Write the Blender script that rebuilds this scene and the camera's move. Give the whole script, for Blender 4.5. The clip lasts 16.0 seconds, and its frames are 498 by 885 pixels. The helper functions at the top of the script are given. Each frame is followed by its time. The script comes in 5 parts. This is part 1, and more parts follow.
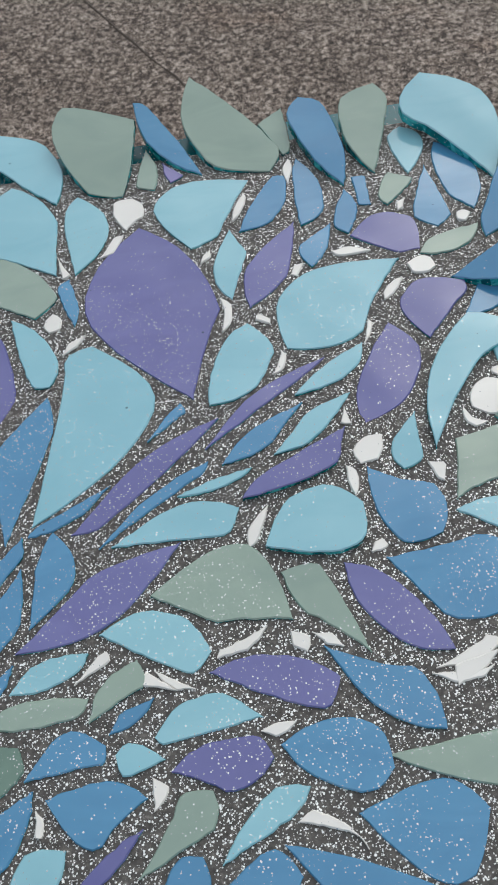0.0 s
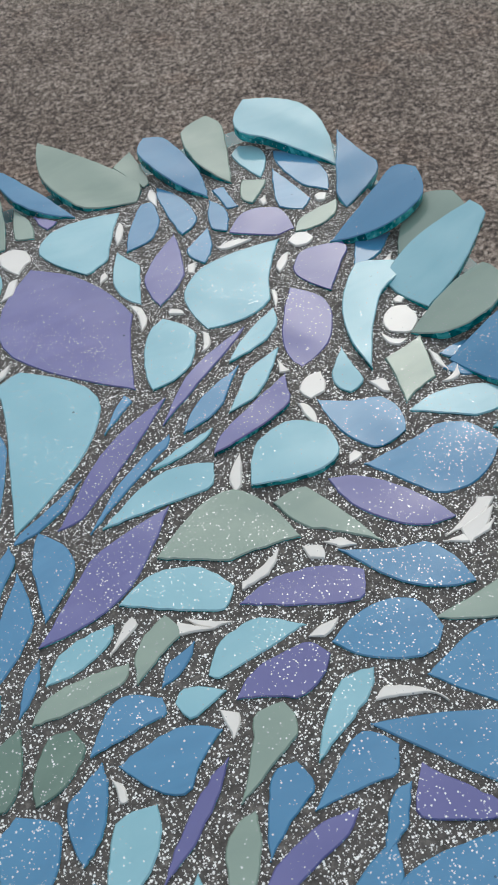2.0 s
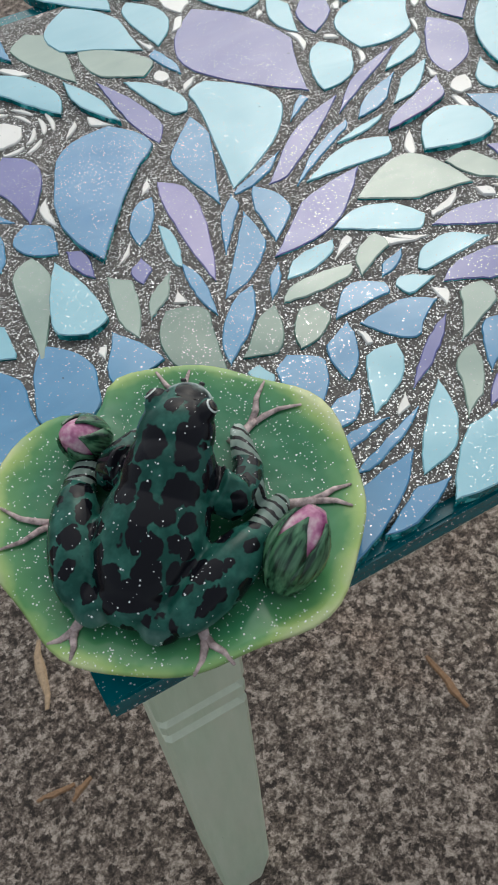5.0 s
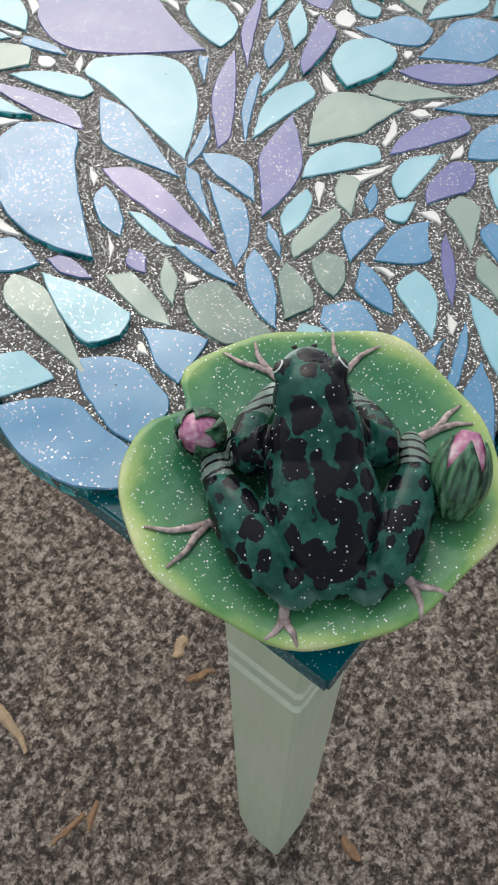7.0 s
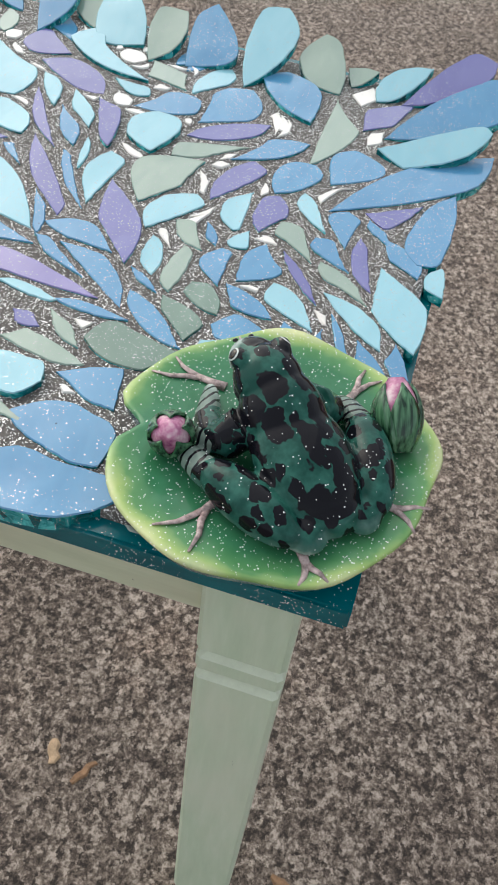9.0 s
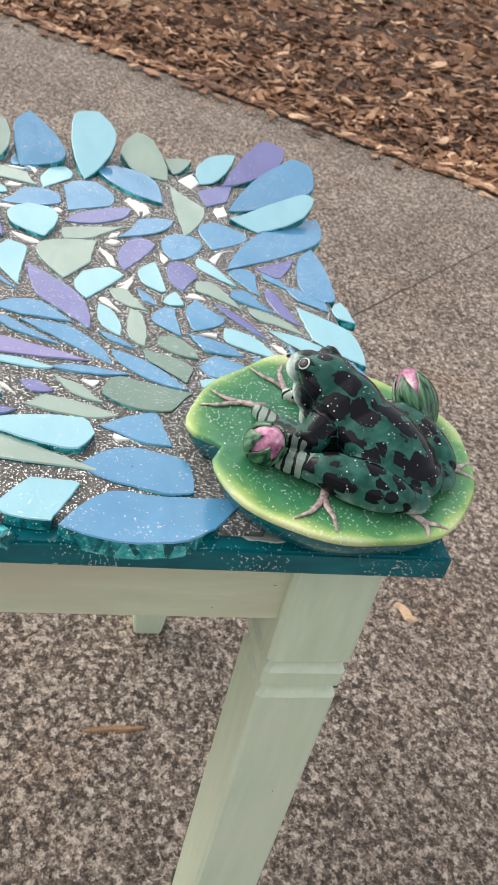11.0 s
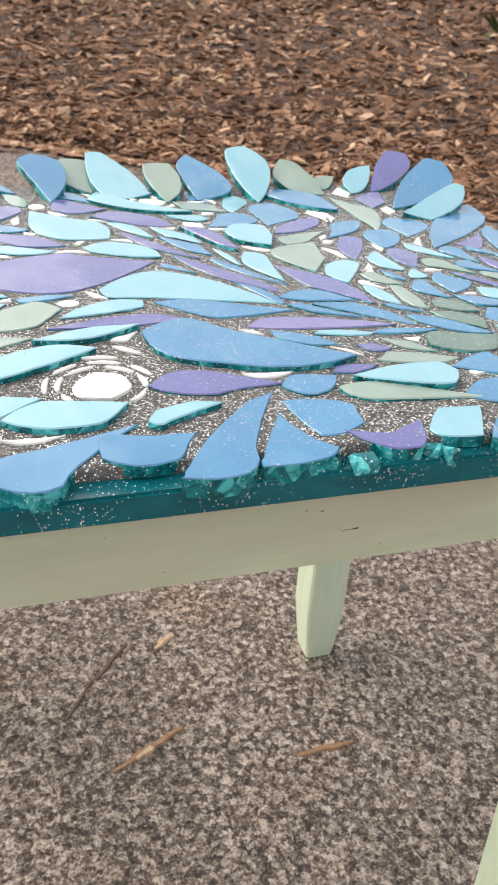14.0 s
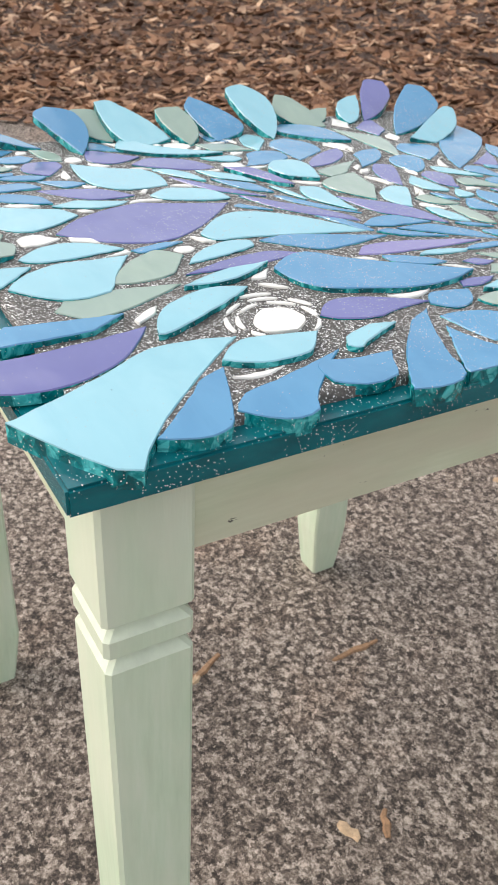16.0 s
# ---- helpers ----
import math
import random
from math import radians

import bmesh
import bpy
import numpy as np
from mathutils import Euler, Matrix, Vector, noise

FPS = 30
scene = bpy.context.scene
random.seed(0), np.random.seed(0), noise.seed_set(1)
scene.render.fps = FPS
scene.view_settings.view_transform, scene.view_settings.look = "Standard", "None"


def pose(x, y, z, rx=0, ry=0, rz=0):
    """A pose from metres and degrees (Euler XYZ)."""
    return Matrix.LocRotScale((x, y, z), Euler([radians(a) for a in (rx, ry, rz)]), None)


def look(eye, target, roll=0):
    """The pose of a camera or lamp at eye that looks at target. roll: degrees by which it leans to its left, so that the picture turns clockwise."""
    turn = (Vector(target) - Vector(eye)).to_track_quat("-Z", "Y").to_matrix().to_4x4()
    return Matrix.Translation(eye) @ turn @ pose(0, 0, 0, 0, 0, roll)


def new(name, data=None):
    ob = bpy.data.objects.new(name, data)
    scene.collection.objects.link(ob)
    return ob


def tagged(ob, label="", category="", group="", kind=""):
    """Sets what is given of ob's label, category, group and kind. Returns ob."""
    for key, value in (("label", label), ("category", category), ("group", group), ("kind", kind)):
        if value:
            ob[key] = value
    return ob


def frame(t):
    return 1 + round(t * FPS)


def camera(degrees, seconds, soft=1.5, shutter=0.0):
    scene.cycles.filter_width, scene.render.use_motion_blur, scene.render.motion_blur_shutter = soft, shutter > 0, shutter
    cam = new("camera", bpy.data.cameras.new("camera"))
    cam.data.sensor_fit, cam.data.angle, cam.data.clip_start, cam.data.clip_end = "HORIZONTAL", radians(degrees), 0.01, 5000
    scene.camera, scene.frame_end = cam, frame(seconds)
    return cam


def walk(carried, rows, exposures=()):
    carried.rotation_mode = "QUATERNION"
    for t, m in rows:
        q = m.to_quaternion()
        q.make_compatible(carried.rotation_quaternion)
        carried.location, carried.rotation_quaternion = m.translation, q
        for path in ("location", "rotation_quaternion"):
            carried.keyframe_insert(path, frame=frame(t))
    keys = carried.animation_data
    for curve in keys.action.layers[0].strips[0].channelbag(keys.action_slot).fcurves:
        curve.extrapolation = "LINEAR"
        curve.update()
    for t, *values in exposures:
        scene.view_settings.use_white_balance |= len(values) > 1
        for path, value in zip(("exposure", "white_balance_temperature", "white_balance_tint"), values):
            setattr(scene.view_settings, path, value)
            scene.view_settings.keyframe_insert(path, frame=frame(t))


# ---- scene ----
cam = camera(31.1, 16.0)
cam.data.dof.use_dof = True
cam.data.dof.focus_distance, cam.data.dof.aperture_fstop = 0.42, 54.0
PATH = [
    (0, (0.031, -0.194, 0.828), (0.089, 0.886, -0.854), -6.8),
    (0.5, (0.015, -0.204, 0.821), (0.229, 0.976, -0.78), -7.0),
    (1, (-0.005, -0.218, 0.814), (0.362, 1.017, -0.716), -6.5),
    (1.5, (-0.023, -0.228, 0.794), (0.433, 0.998, -0.718), -6.7),
    (2, (-0.044, -0.25, 0.791), (0.449, 0.977, -0.709), -6.9),
    (2.5, (-0.085, -0.277, 0.789), (0.481, 0.958, -0.679), -5.3),
    (3, (-0.118, -0.294, 0.783), (0.499, 0.956, -0.651), -4.6),
    (3.5, (-0.152, -0.316, 0.781), (0.477, 0.929, -0.653), -4.2),
    (4, (-0.185, -0.331, 0.775), (0.42, 0.881, -0.697), -4.2),
    (4.5, (-0.199, -0.338, 0.775), (0.348, 0.822, -0.76), -4.9),
    (5, (-0.209, -0.337, 0.779), (0.289, 0.749, -0.825), -5.3),
    (5.2, (-0.217, -0.334, 0.779), (0.265, 0.731, -0.843), -5.9),
    (7.3, (-0.323, -0.253, 0.78), (0.627, 0.394, -0.857), 1.1),
    (7.5, (-0.335, -0.252, 0.78), (0.672, 0.349, -0.84), 1.8),
    (8, (-0.354, -0.247, 0.774), (0.754, 0.267, -0.81), 3.0),
    (8.2, (-0.358, -0.242, 0.775), (0.787, 0.234, -0.794), 3.6),
    (10.3, (-0.465, -0.096, 0.748), (1.093, -0.302, -0.489), 15.1),
    (10.5, (-0.466, -0.075, 0.742), (1.101, -0.361, -0.467), 15.5),
    (11, (-0.469, -0.038, 0.734), (1.102, -0.506, -0.411), 14.3),
    (11.5, (-0.478, -0.01, 0.727), (1.067, -0.665, -0.361), 13.5),
    (12, (-0.484, 0.009, 0.719), (1.037, -0.763, -0.326), 11.7),
    (12.5, (-0.484, 0.029, 0.708), (1.031, -0.74, -0.347), 8.8),
    (13, (-0.482, 0.076, 0.711), (1.049, -0.615, -0.374), 6.5),
    (13.5, (-0.484, 0.112, 0.685), (1.104, -0.48, -0.378), 4.8),
    (14, (-0.486, 0.148, 0.673), (1.162, -0.407, -0.314), 4.2),
    (14.5, (-0.472, 0.18, 0.66), (1.188, -0.363, -0.315), 3.9),
    (15, (-0.463, 0.202, 0.662), (1.166, -0.38, -0.341), 2.8),
    (15.5, (-0.451, 0.238, 0.669), (1.111, -0.429, -0.386), 1.6),
    (16, (-0.462, 0.295, 0.675), (1.002, -0.533, -0.407), 2.6),
]
EXPOSURES = [
    (0.0, -0.06, 6200, 6),
    (1.5, -0.08, 6200, 6),
    (3.0, -0.22, 6100, 6),
    (5.2, -0.02, 6300, 5),
    (8.2, 0.32, 6450, 7),
    (10.3, 0.70, 6550, 7),
    (11.2, 0.81, 6800, 9),
    (12.3, 0.98, 7100, 13),
    (13.2, 0.88, 6900, 11),
    (14.0, 0.88, 6850, 10),
    (15.0, 0.87, 6950, 11),
    (16.0, 0.80, 6600, 9),
]
walk(cam, [(t, look(eye, target, roll)) for t, eye, target, roll in PATH], EXPOSURES)

# ---- light: an overcast sky, brightest low over +y and +x ----
SUN_HEIGHT, SUN_TURN = 40.0, 36.0
sky_world = bpy.data.worlds.new("overcast")
scene.world = sky_world
sky_world.use_nodes = True
sky = sky_world.node_tree.nodes.new("ShaderNodeTexSky")
sky.sky_type = "NISHITA"
sky.sun_disc = False
sky.sun_elevation, sky.sun_rotation = radians(SUN_HEIGHT), radians(SUN_TURN)
sky.air_density, sky.dust_density, sky.ozone_density = 1.0, 4.0, 0.5
back = sky_world.node_tree.nodes["Background"]
back.inputs["Strength"].default_value = 0.085
cloud = sky_world.node_tree.nodes.new("ShaderNodeHueSaturation")
cloud.inputs["Saturation"].default_value = 0.55
sky_world.node_tree.links.new(sky.outputs["Color"], cloud.inputs["Color"])
sky_world.node_tree.links.new(cloud.outputs["Color"], back.inputs["Color"])
veil = sky_world.node_tree.nodes.new("ShaderNodeBackground")
veil.inputs["Color"].default_value, veil.inputs["Strength"].default_value = (0.93, 0.96, 1.0, 1.0), 0.30
both_skies = sky_world.node_tree.nodes.new("ShaderNodeAddShader")
sky_world.node_tree.links.new(back.outputs[0], both_skies.inputs[0])
sky_world.node_tree.links.new(veil.outputs[0], both_skies.inputs[1])
sky_world.node_tree.links.new(both_skies.outputs[0], sky_world.node_tree.nodes["World Output"].inputs["Surface"])
sun = new("sun", bpy.data.lights.new("sun", "SUN"))
sun.data.energy, sun.data.angle, sun.data.color = 0.70, radians(110), (1.0, 0.97, 0.94)
e, r = radians(SUN_HEIGHT), radians(SUN_TURN)
sun.matrix_world = look((10 * math.sin(r) * math.cos(e), 10 * math.cos(r) * math.cos(e), 10 * math.sin(e)), (0, 0, 0))

# ---- node helpers ----
def material(name):
    m = bpy.data.materials.new(name)
    m.use_nodes = True
    return m, m.node_tree, m.node_tree.nodes["Principled BSDF"]


def plug(nt, socket, value):
    if isinstance(value, bpy.types.NodeSocket):
        nt.links.new(value, socket)
    elif isinstance(value, tuple):
        socket.default_value = (*value[:3], 1.0) if socket.type == "RGBA" else value[:3]
    else:
        socket.default_value = value


def place(nt):
    return nt.nodes.new("ShaderNodeNewGeometry").outputs["Position"]


def own_place(nt):
    return nt.nodes.new("ShaderNodeTexCoord").outputs["Object"]


def stretch(nt, vec, sx, sy, sz):
    n = nt.nodes.new("ShaderNodeMapping")
    plug(nt, n.inputs["Vector"], vec)
    n.inputs["Scale"].default_value = (sx, sy, sz)
    return n.outputs["Vector"]


def grain(nt, vec, scale, detail=4.0, rough=0.55, bend=0.0):
    n = nt.nodes.new("ShaderNodeTexNoise")
    plug(nt, n.inputs["Vector"], vec)
    n.inputs["Scale"].default_value = scale
    n.inputs["Detail"].default_value = detail
    n.inputs["Roughness"].default_value = rough
    n.inputs["Distortion"].default_value = bend
    return n.outputs["Fac"]


def cells(nt, vec, scale, feature="F1"):
    n = nt.nodes.new("ShaderNodeTexVoronoi")
    n.feature = feature
    plug(nt, n.inputs["Vector"], vec)
    n.inputs["Scale"].default_value = scale
    return n


def calc(nt, op, a, b=0.0, clamp=False):
    n = nt.nodes.new("ShaderNodeMath")
    n.operation, n.use_clamp = op, clamp
    plug(nt, n.inputs[0], a)
    plug(nt, n.inputs[1], b)
    return n.outputs[0]


def ramp(nt, fac, *stops):
    n = nt.nodes.new("ShaderNodeValToRGB")
    plug(nt, n.inputs["Fac"], fac)
    els = n.color_ramp.elements
    while len(els) < len(stops):
        els.new(0.5)
    for el, (at, col) in zip(els, stops):
        el.position = at
        el.color = (*col, 1.0) if isinstance(col, tuple) else (col, col, col, 1.0)
    return n.outputs["Color"]


def blend(nt, fac, a, b, mode="MIX"):
    n = nt.nodes.new("ShaderNodeMix")
    n.data_type, n.blend_type = "RGBA", mode
    plug(nt, n.inputs["Factor"], fac)
    plug(nt, n.inputs[6], a)
    plug(nt, n.inputs[7], b)
    return n.outputs[2]


def relief(nt, height, strength, distance):
    n = nt.nodes.new("ShaderNodeBump")
    plug(nt, n.inputs["Height"], height)
    n.inputs["Strength"].default_value = strength
    n.inputs["Distance"].default_value = distance
    return n.outputs["Normal"]


def red_of(nt, colour):
    n = nt.nodes.new("ShaderNodeSeparateColor")
    plug(nt, n.inputs["Color"], colour)
    return n.outputs["Red"]


def flakes(nt, vec, scale, share, radius):
    """Mask of round glitter flakes: a share of the cells holds one."""
    v = cells(nt, vec, scale)
    chosen = calc(nt, "GREATER_THAN", red_of(nt, v.outputs["Color"]), 1.0 - share)
    size = nt.nodes.new("ShaderNodeSeparateColor")
    plug(nt, size.inputs["Color"], v.outputs["Color"])
    near = calc(nt, "LESS_THAN", v.outputs["Distance"], calc(nt, "MULTIPLY", size.outputs["Green"], radius))
    return calc(nt, "MULTIPLY", chosen, near)


def dust(nt, vec, share):
    """Loose glitter, thicker in some spots than in others."""
    patch = ramp(nt, grain(nt, vec, 14.0, 2.0), (0.40, 0.15), (0.60, 1.0))
    # strewn thickest round the frog and mid-table; thinner beyond, also imitating lost grazing glints
    far = nt.nodes.new("ShaderNodeVectorMath")
    far.operation = "DISTANCE"
    plug(nt, far.inputs[0], vec)
    far.inputs[1].default_value = (-0.03, -0.10, 0.50)
    near = ramp(nt, calc(nt, "MULTIPLY", far.outputs["Value"], 3.0), (0.45, 1.0), (0.80, 0.35))
    patch = calc(nt, "MULTIPLY", patch, near)
    pick = calc(nt, "MULTIPLY", flakes(nt, vec, 1250.0, share * 3.9, 0.42), calc(nt, "GREATER_THAN", patch, grain(nt, vec, 900.0, 1.0)))
    lone = calc(nt, "MULTIPLY", flakes(nt, vec, 1000.0, share * 1.7, 0.38), calc(nt, "GREATER_THAN", near, grain(nt, vec, 700.0, 1.0)))
    return calc(nt, "MAXIMUM", pick, lone)


FLAKE = (0.92, 0.93, 0.92)


# ---- materials ----
def glass(name, colour, deep, rough=0.09, share=0.05):
    m, nt, b = material(name)
    pos = place(nt)
    info = nt.nodes.new("ShaderNodeObjectInfo").outputs["Random"]
    wisps = grain(nt, stretch(nt, pos, 1.0, 2.2, 1.0), 22.0, 3.0, 0.5, 1.2)
    base = blend(nt, ramp(nt, wisps, (0.35, 0.0), (0.7, 0.55)), colour, deep)
    base = blend(nt, calc(nt, "MULTIPLY", info, 0.45), base, deep)
    spots = flakes(nt, pos, 330.0, 0.012, 0.2)
    base = blend(nt, calc(nt, "MULTIPLY", spots, 0.7), base, (0.03, 0.06, 0.07))
    glitter = dust(nt, pos, share)
    plug(nt, b.inputs["Base Color"], blend(nt, glitter, base, FLAKE))
    plug(nt, b.inputs["Metallic"], calc(nt, "MULTIPLY", glitter, 0.6))
    b.inputs["Specular IOR Level"].default_value = 0.78
    plug(nt, b.inputs["Roughness"], calc(nt, "MULTIPLY_ADD", grain(nt, pos, 60.0, 2.0), 0.1))
    rnode = b.inputs["Roughness"].links[0].from_node
    rnode.inputs[2].default_value = rough - 0.03
    wavy = nt.nodes.new("ShaderNodeBump")
    plug(nt, wavy.inputs["Height"], grain(nt, pos, 22.0, 1.0))
    wavy.inputs["Strength"].default_value, wavy.inputs["Distance"].default_value = 0.45, 0.006
    plug(nt, b.inputs["Normal"], wavy.outputs["Normal"])
    return m


AQUA = glass("aqua_glass", (0.300, 0.560, 0.635), (0.232, 0.49, 0.58), share=0.08)
BLUE = glass("blue_glass", (0.096, 0.288, 0.485), (0.062, 0.216, 0.400), share=0.09)
PURPLE = glass("purple_glass", (0.155, 0.155, 0.375), (0.120, 0.118, 0.315), share=0.08)
LILAC = glass("lilac_glass", (0.245, 0.215, 0.445), (0.19, 0.165, 0.38), share=0.07)
SAGE = glass("sage_glass", (0.31, 0.40, 0.33), (0.24, 0.33, 0.28), share=0.07)
MOSS = glass("moss_glass", (0.15, 0.24, 0.19), (0.10, 0.17, 0.135), share=0.09)
WHITE = glass("white_glass", (0.87, 0.84, 0.79), (0.78, 0.75, 0.70), 0.22, 0.02)


def edge_glass():
    m, nt, b = material("teal_glass_edge")
    pos = place(nt)
    facet = red_of(nt, cells(nt, stretch(nt, pos, 1.0, 1.0, 0.5), 170.0).outputs["Color"])
    tone = calc(nt, "ADD", calc(nt, "MULTIPLY", grain(nt, pos, 160.0, 3.0, 0.6, 1.0), 0.7), calc(nt, "MULTIPLY", facet, 0.3))
    c = ramp(nt, tone, (0.34, (0.0, 0.085, 0.098)), (0.52, (0.0, 0.225, 0.24)), (0.68, (0.09, 0.55, 0.56)))
    plug(nt, b.inputs["Base Color"], blend(nt, flakes(nt, pos, 1200.0, 0.26, 0.38), c, FLAKE))
    b.inputs["Roughness"].default_value = 0.10
    plug(nt, b.inputs["Normal"], relief(nt, tone, 0.8, 0.003))
    return m


def teal_paint():
    m, nt, b = material("teal_paint")
    pos = place(nt)
    c = ramp(nt, grain(nt, stretch(nt, pos, 1.0, 1.0, 3.0), 35.0, 4.0), (0.35, (0.0, 0.088, 0.108)), (0.7, (0.0, 0.150, 0.175)))
    plug(nt, b.inputs["Base Color"], blend(nt, flakes(nt, pos, 1150.0, 0.26, 0.38), c, FLAKE))
    b.inputs["Roughness"].default_value = 0.22
    plug(nt, b.inputs["Normal"], relief(nt, grain(nt, stretch(nt, pos, 1.0, 1.0, 4.0), 90.0, 3.0), 0.15, 0.002))
    return m


def grout_mix():
    m, nt, b = material("glitter_grout")
    pos = place(nt)
    stone = ramp(nt, grain(nt, pos, 300.0, 5.0, 0.7), (0.3, (0.030, 0.027, 0.024)), (0.55, (0.104, 0.094, 0.085)), (0.75, (0.27, 0.25, 0.225)))
    stone = blend(nt, ramp(nt, grain(nt, pos, 18.0, 3.0), (0.4, 0.0), (0.7, 0.5)), stone, (0.105, 0.098, 0.090))
    glitter = calc(nt, "MAXIMUM", flakes(nt, pos, 1000.0, 0.38, 0.57), flakes(nt, pos, 1650.0, 0.45, 0.60))
    plug(nt, b.inputs["Base Color"], blend(nt, glitter, stone, (0.95, 0.95, 0.93)))
    plug(nt, b.inputs["Roughness"], calc(nt, "MULTIPLY_ADD", glitter, -0.35))
    b.inputs["Roughness"].links[0].from_node.inputs[2].default_value = 0.72
    plug(nt, b.inputs["Metallic"], calc(nt, "MULTIPLY", glitter, 0.2))
    h = calc(nt, "ADD", grain(nt, pos, 260.0, 4.0), calc(nt, "MULTIPLY", glitter, 0.4))
    plug(nt, b.inputs["Normal"], relief(nt, h, 0.8, 0.0015))
    return m


def wood_paint(name, along, dark, mid, pale, smear, worn):
    """Brushed satin paint: streaks run along the wood, with grubby smears and a few chips."""
    m, nt, b = material(name)
    pos = place(nt)
    brush = grain(nt, stretch(nt, pos, *along), 150.0, 4.0, 0.6)
    c = ramp(nt, brush, (0.28, dark), (0.52, mid), (0.78, pale))
    big = grain(nt, stretch(nt, pos, *(0.25 + 0.75 * k for k in along)), 16.0, 4.0, 0.6)
    c = blend(nt, ramp(nt, big, (0.42, 0.0), (0.66, 0.75)), c, smear)
    nick = calc(nt, "GREATER_THAN", grain(nt, stretch(nt, pos, *(k ** 0.6 for k in along)), 130.0, 5.0, 0.7), worn)
    plug(nt, b.inputs["Base Color"], blend(nt, nick, c, (0.07, 0.062, 0.05)))
    plug(nt, b.inputs["Roughness"], calc(nt, "MULTIPLY_ADD", big, 0.3))
    b.inputs["Roughness"].links[0].from_node.inputs[2].default_value = 0.24
    plug(nt, b.inputs["Normal"], relief(nt, brush, 0.25, 0.001))
    return m


def concrete_mix():
    m, nt, b = material("aggregate_concrete")
    pos = place(nt)
    # crushed stones of a few millimetres, ragged, pale ones among dark mortar
    ragged = nt.nodes.new("ShaderNodeVectorMath")
    ragged.operation = "MULTIPLY_ADD"
    wave = nt.nodes.new("ShaderNodeTexNoise")
    plug(nt, wave.inputs["Vector"], pos)
    wave.inputs["Scale"].default_value, wave.inputs["Detail"].default_value, wave.inputs["Roughness"].default_value = 210.0, 3.0, 0.7
    plug(nt, ragged.inputs[0], wave.outputs["Color"])
    ragged.inputs[1].default_value = (0.012, 0.012, 0.012)
    plug(nt, ragged.inputs[2], pos)
    stones = cells(nt, ragged.outputs[0], 190.0)
    pick = red_of(nt, stones.outputs["Color"])
    clump = grain(nt, pos, 130.0, 5.0, 0.74, 0.5)
    fine = grain(nt, pos, 330.0, 4.0, 0.7)
    tone = calc(nt, "ADD", calc(nt, "MULTIPLY", clump, 0.55), calc(nt, "MULTIPLY", pick, 0.17))
    tone = calc(nt, "ADD", tone, calc(nt, "MULTIPLY", fine, 0.42))
    c = ramp(nt, tone, (0.470, (0.042, 0.031, 0.025)), (0.55, (0.158, 0.121, 0.098)), (0.60, (0.278, 0.221, 0.180)), (0.70, (0.66, 0.555, 0.475)))
    big = grain(nt, pos, 3.1, 5.0, 0.62)
    c = blend(nt, ramp(nt, big, (0.36, 0.62), (0.60, 0.0)), c, (0.60, 0.57, 0.55), "MULTIPLY")
    c = blend(nt, ramp(nt, grain(nt, pos, 9.0, 4.0, 0.6), (0.50, 0.0), (0.72, 0.42)), c, (1.38, 1.36, 1.34), "MULTIPLY")
    rust = ramp(nt, grain(nt, pos, 5.0, 4.0, 0.6), (0.56, 0.0), (0.72, 0.38))
    c = blend(nt, rust, c, (0.92, 0.66, 0.50), "MULTIPLY")
    plug(nt, b.inputs["Base Color"], c)
    b.inputs["Roughness"].default_value = 0.86
    plug(nt, b.inputs["Normal"], relief(nt, tone, 0.9, 0.006))
    return m


def soil_mix():
    m, nt, b = material("mulch_soil")
    pos = place(nt)
    c = ramp(nt, grain(nt, pos, 45.0, 6.0, 0.7), (0.3, (0.026, 0.013, 0.009)), (0.52, (0.085, 0.046, 0.030)), (0.75, (0.22, 0.135, 0.090)))
    plug(nt, b.inputs["Base Color"], c)
    b.inputs["Roughness"].default_value = 0.95
    plug(nt, b.inputs["Normal"], relief(nt, grain(nt, pos, 70.0, 6.0, 0.7), 1.0, 0.02))
    return m


def bark_mix():
    m, nt, b = material("wood_chip")
    pos = place(nt)
    rnd = nt.nodes.new("ShaderNodeNewGeometry").outputs["Random Per Island"]
    c = ramp(nt, rnd, (0.0, (0.085, 0.033, 0.015)), (0.4, (0.255, 0.122, 0.063)), (0.80, (0.45, 0.250, 0.140)), (1.0, (0.80, 0.54, 0.35)))
    c = blend(nt, ramp(nt, grain(nt, pos, 220.0, 3.0), (0.4, 0.0), (0.7, 0.5)), blend(nt, ramp(nt, grain(nt, pos, 4.5, 4.0, 0.6), (0.44, 0.0), (0.62, 0.70)), c, (0.070, 0.030, 0.015)), (0.15, 0.072, 0.039))
    plug(nt, b.inputs["Base Color"], c)
    b.inputs["Roughness"].default_value = 0.8
    plug(nt, b.inputs["Normal"], relief(nt, grain(nt, pos, 300.0, 3.0), 0.4, 0.002))
    return m


def plain(name, colour, rough=0.6, dark=0.6, scale=120.0):
    m, nt, b = material(name)
    c = ramp(nt, grain(nt, place(nt), scale, 4.0, 0.65), (0.3, tuple(k * dark for k in colour)), (0.7, colour))
    plug(nt, b.inputs["Base Color"], c)
    b.inputs["Roughness"].default_value = rough
    return m


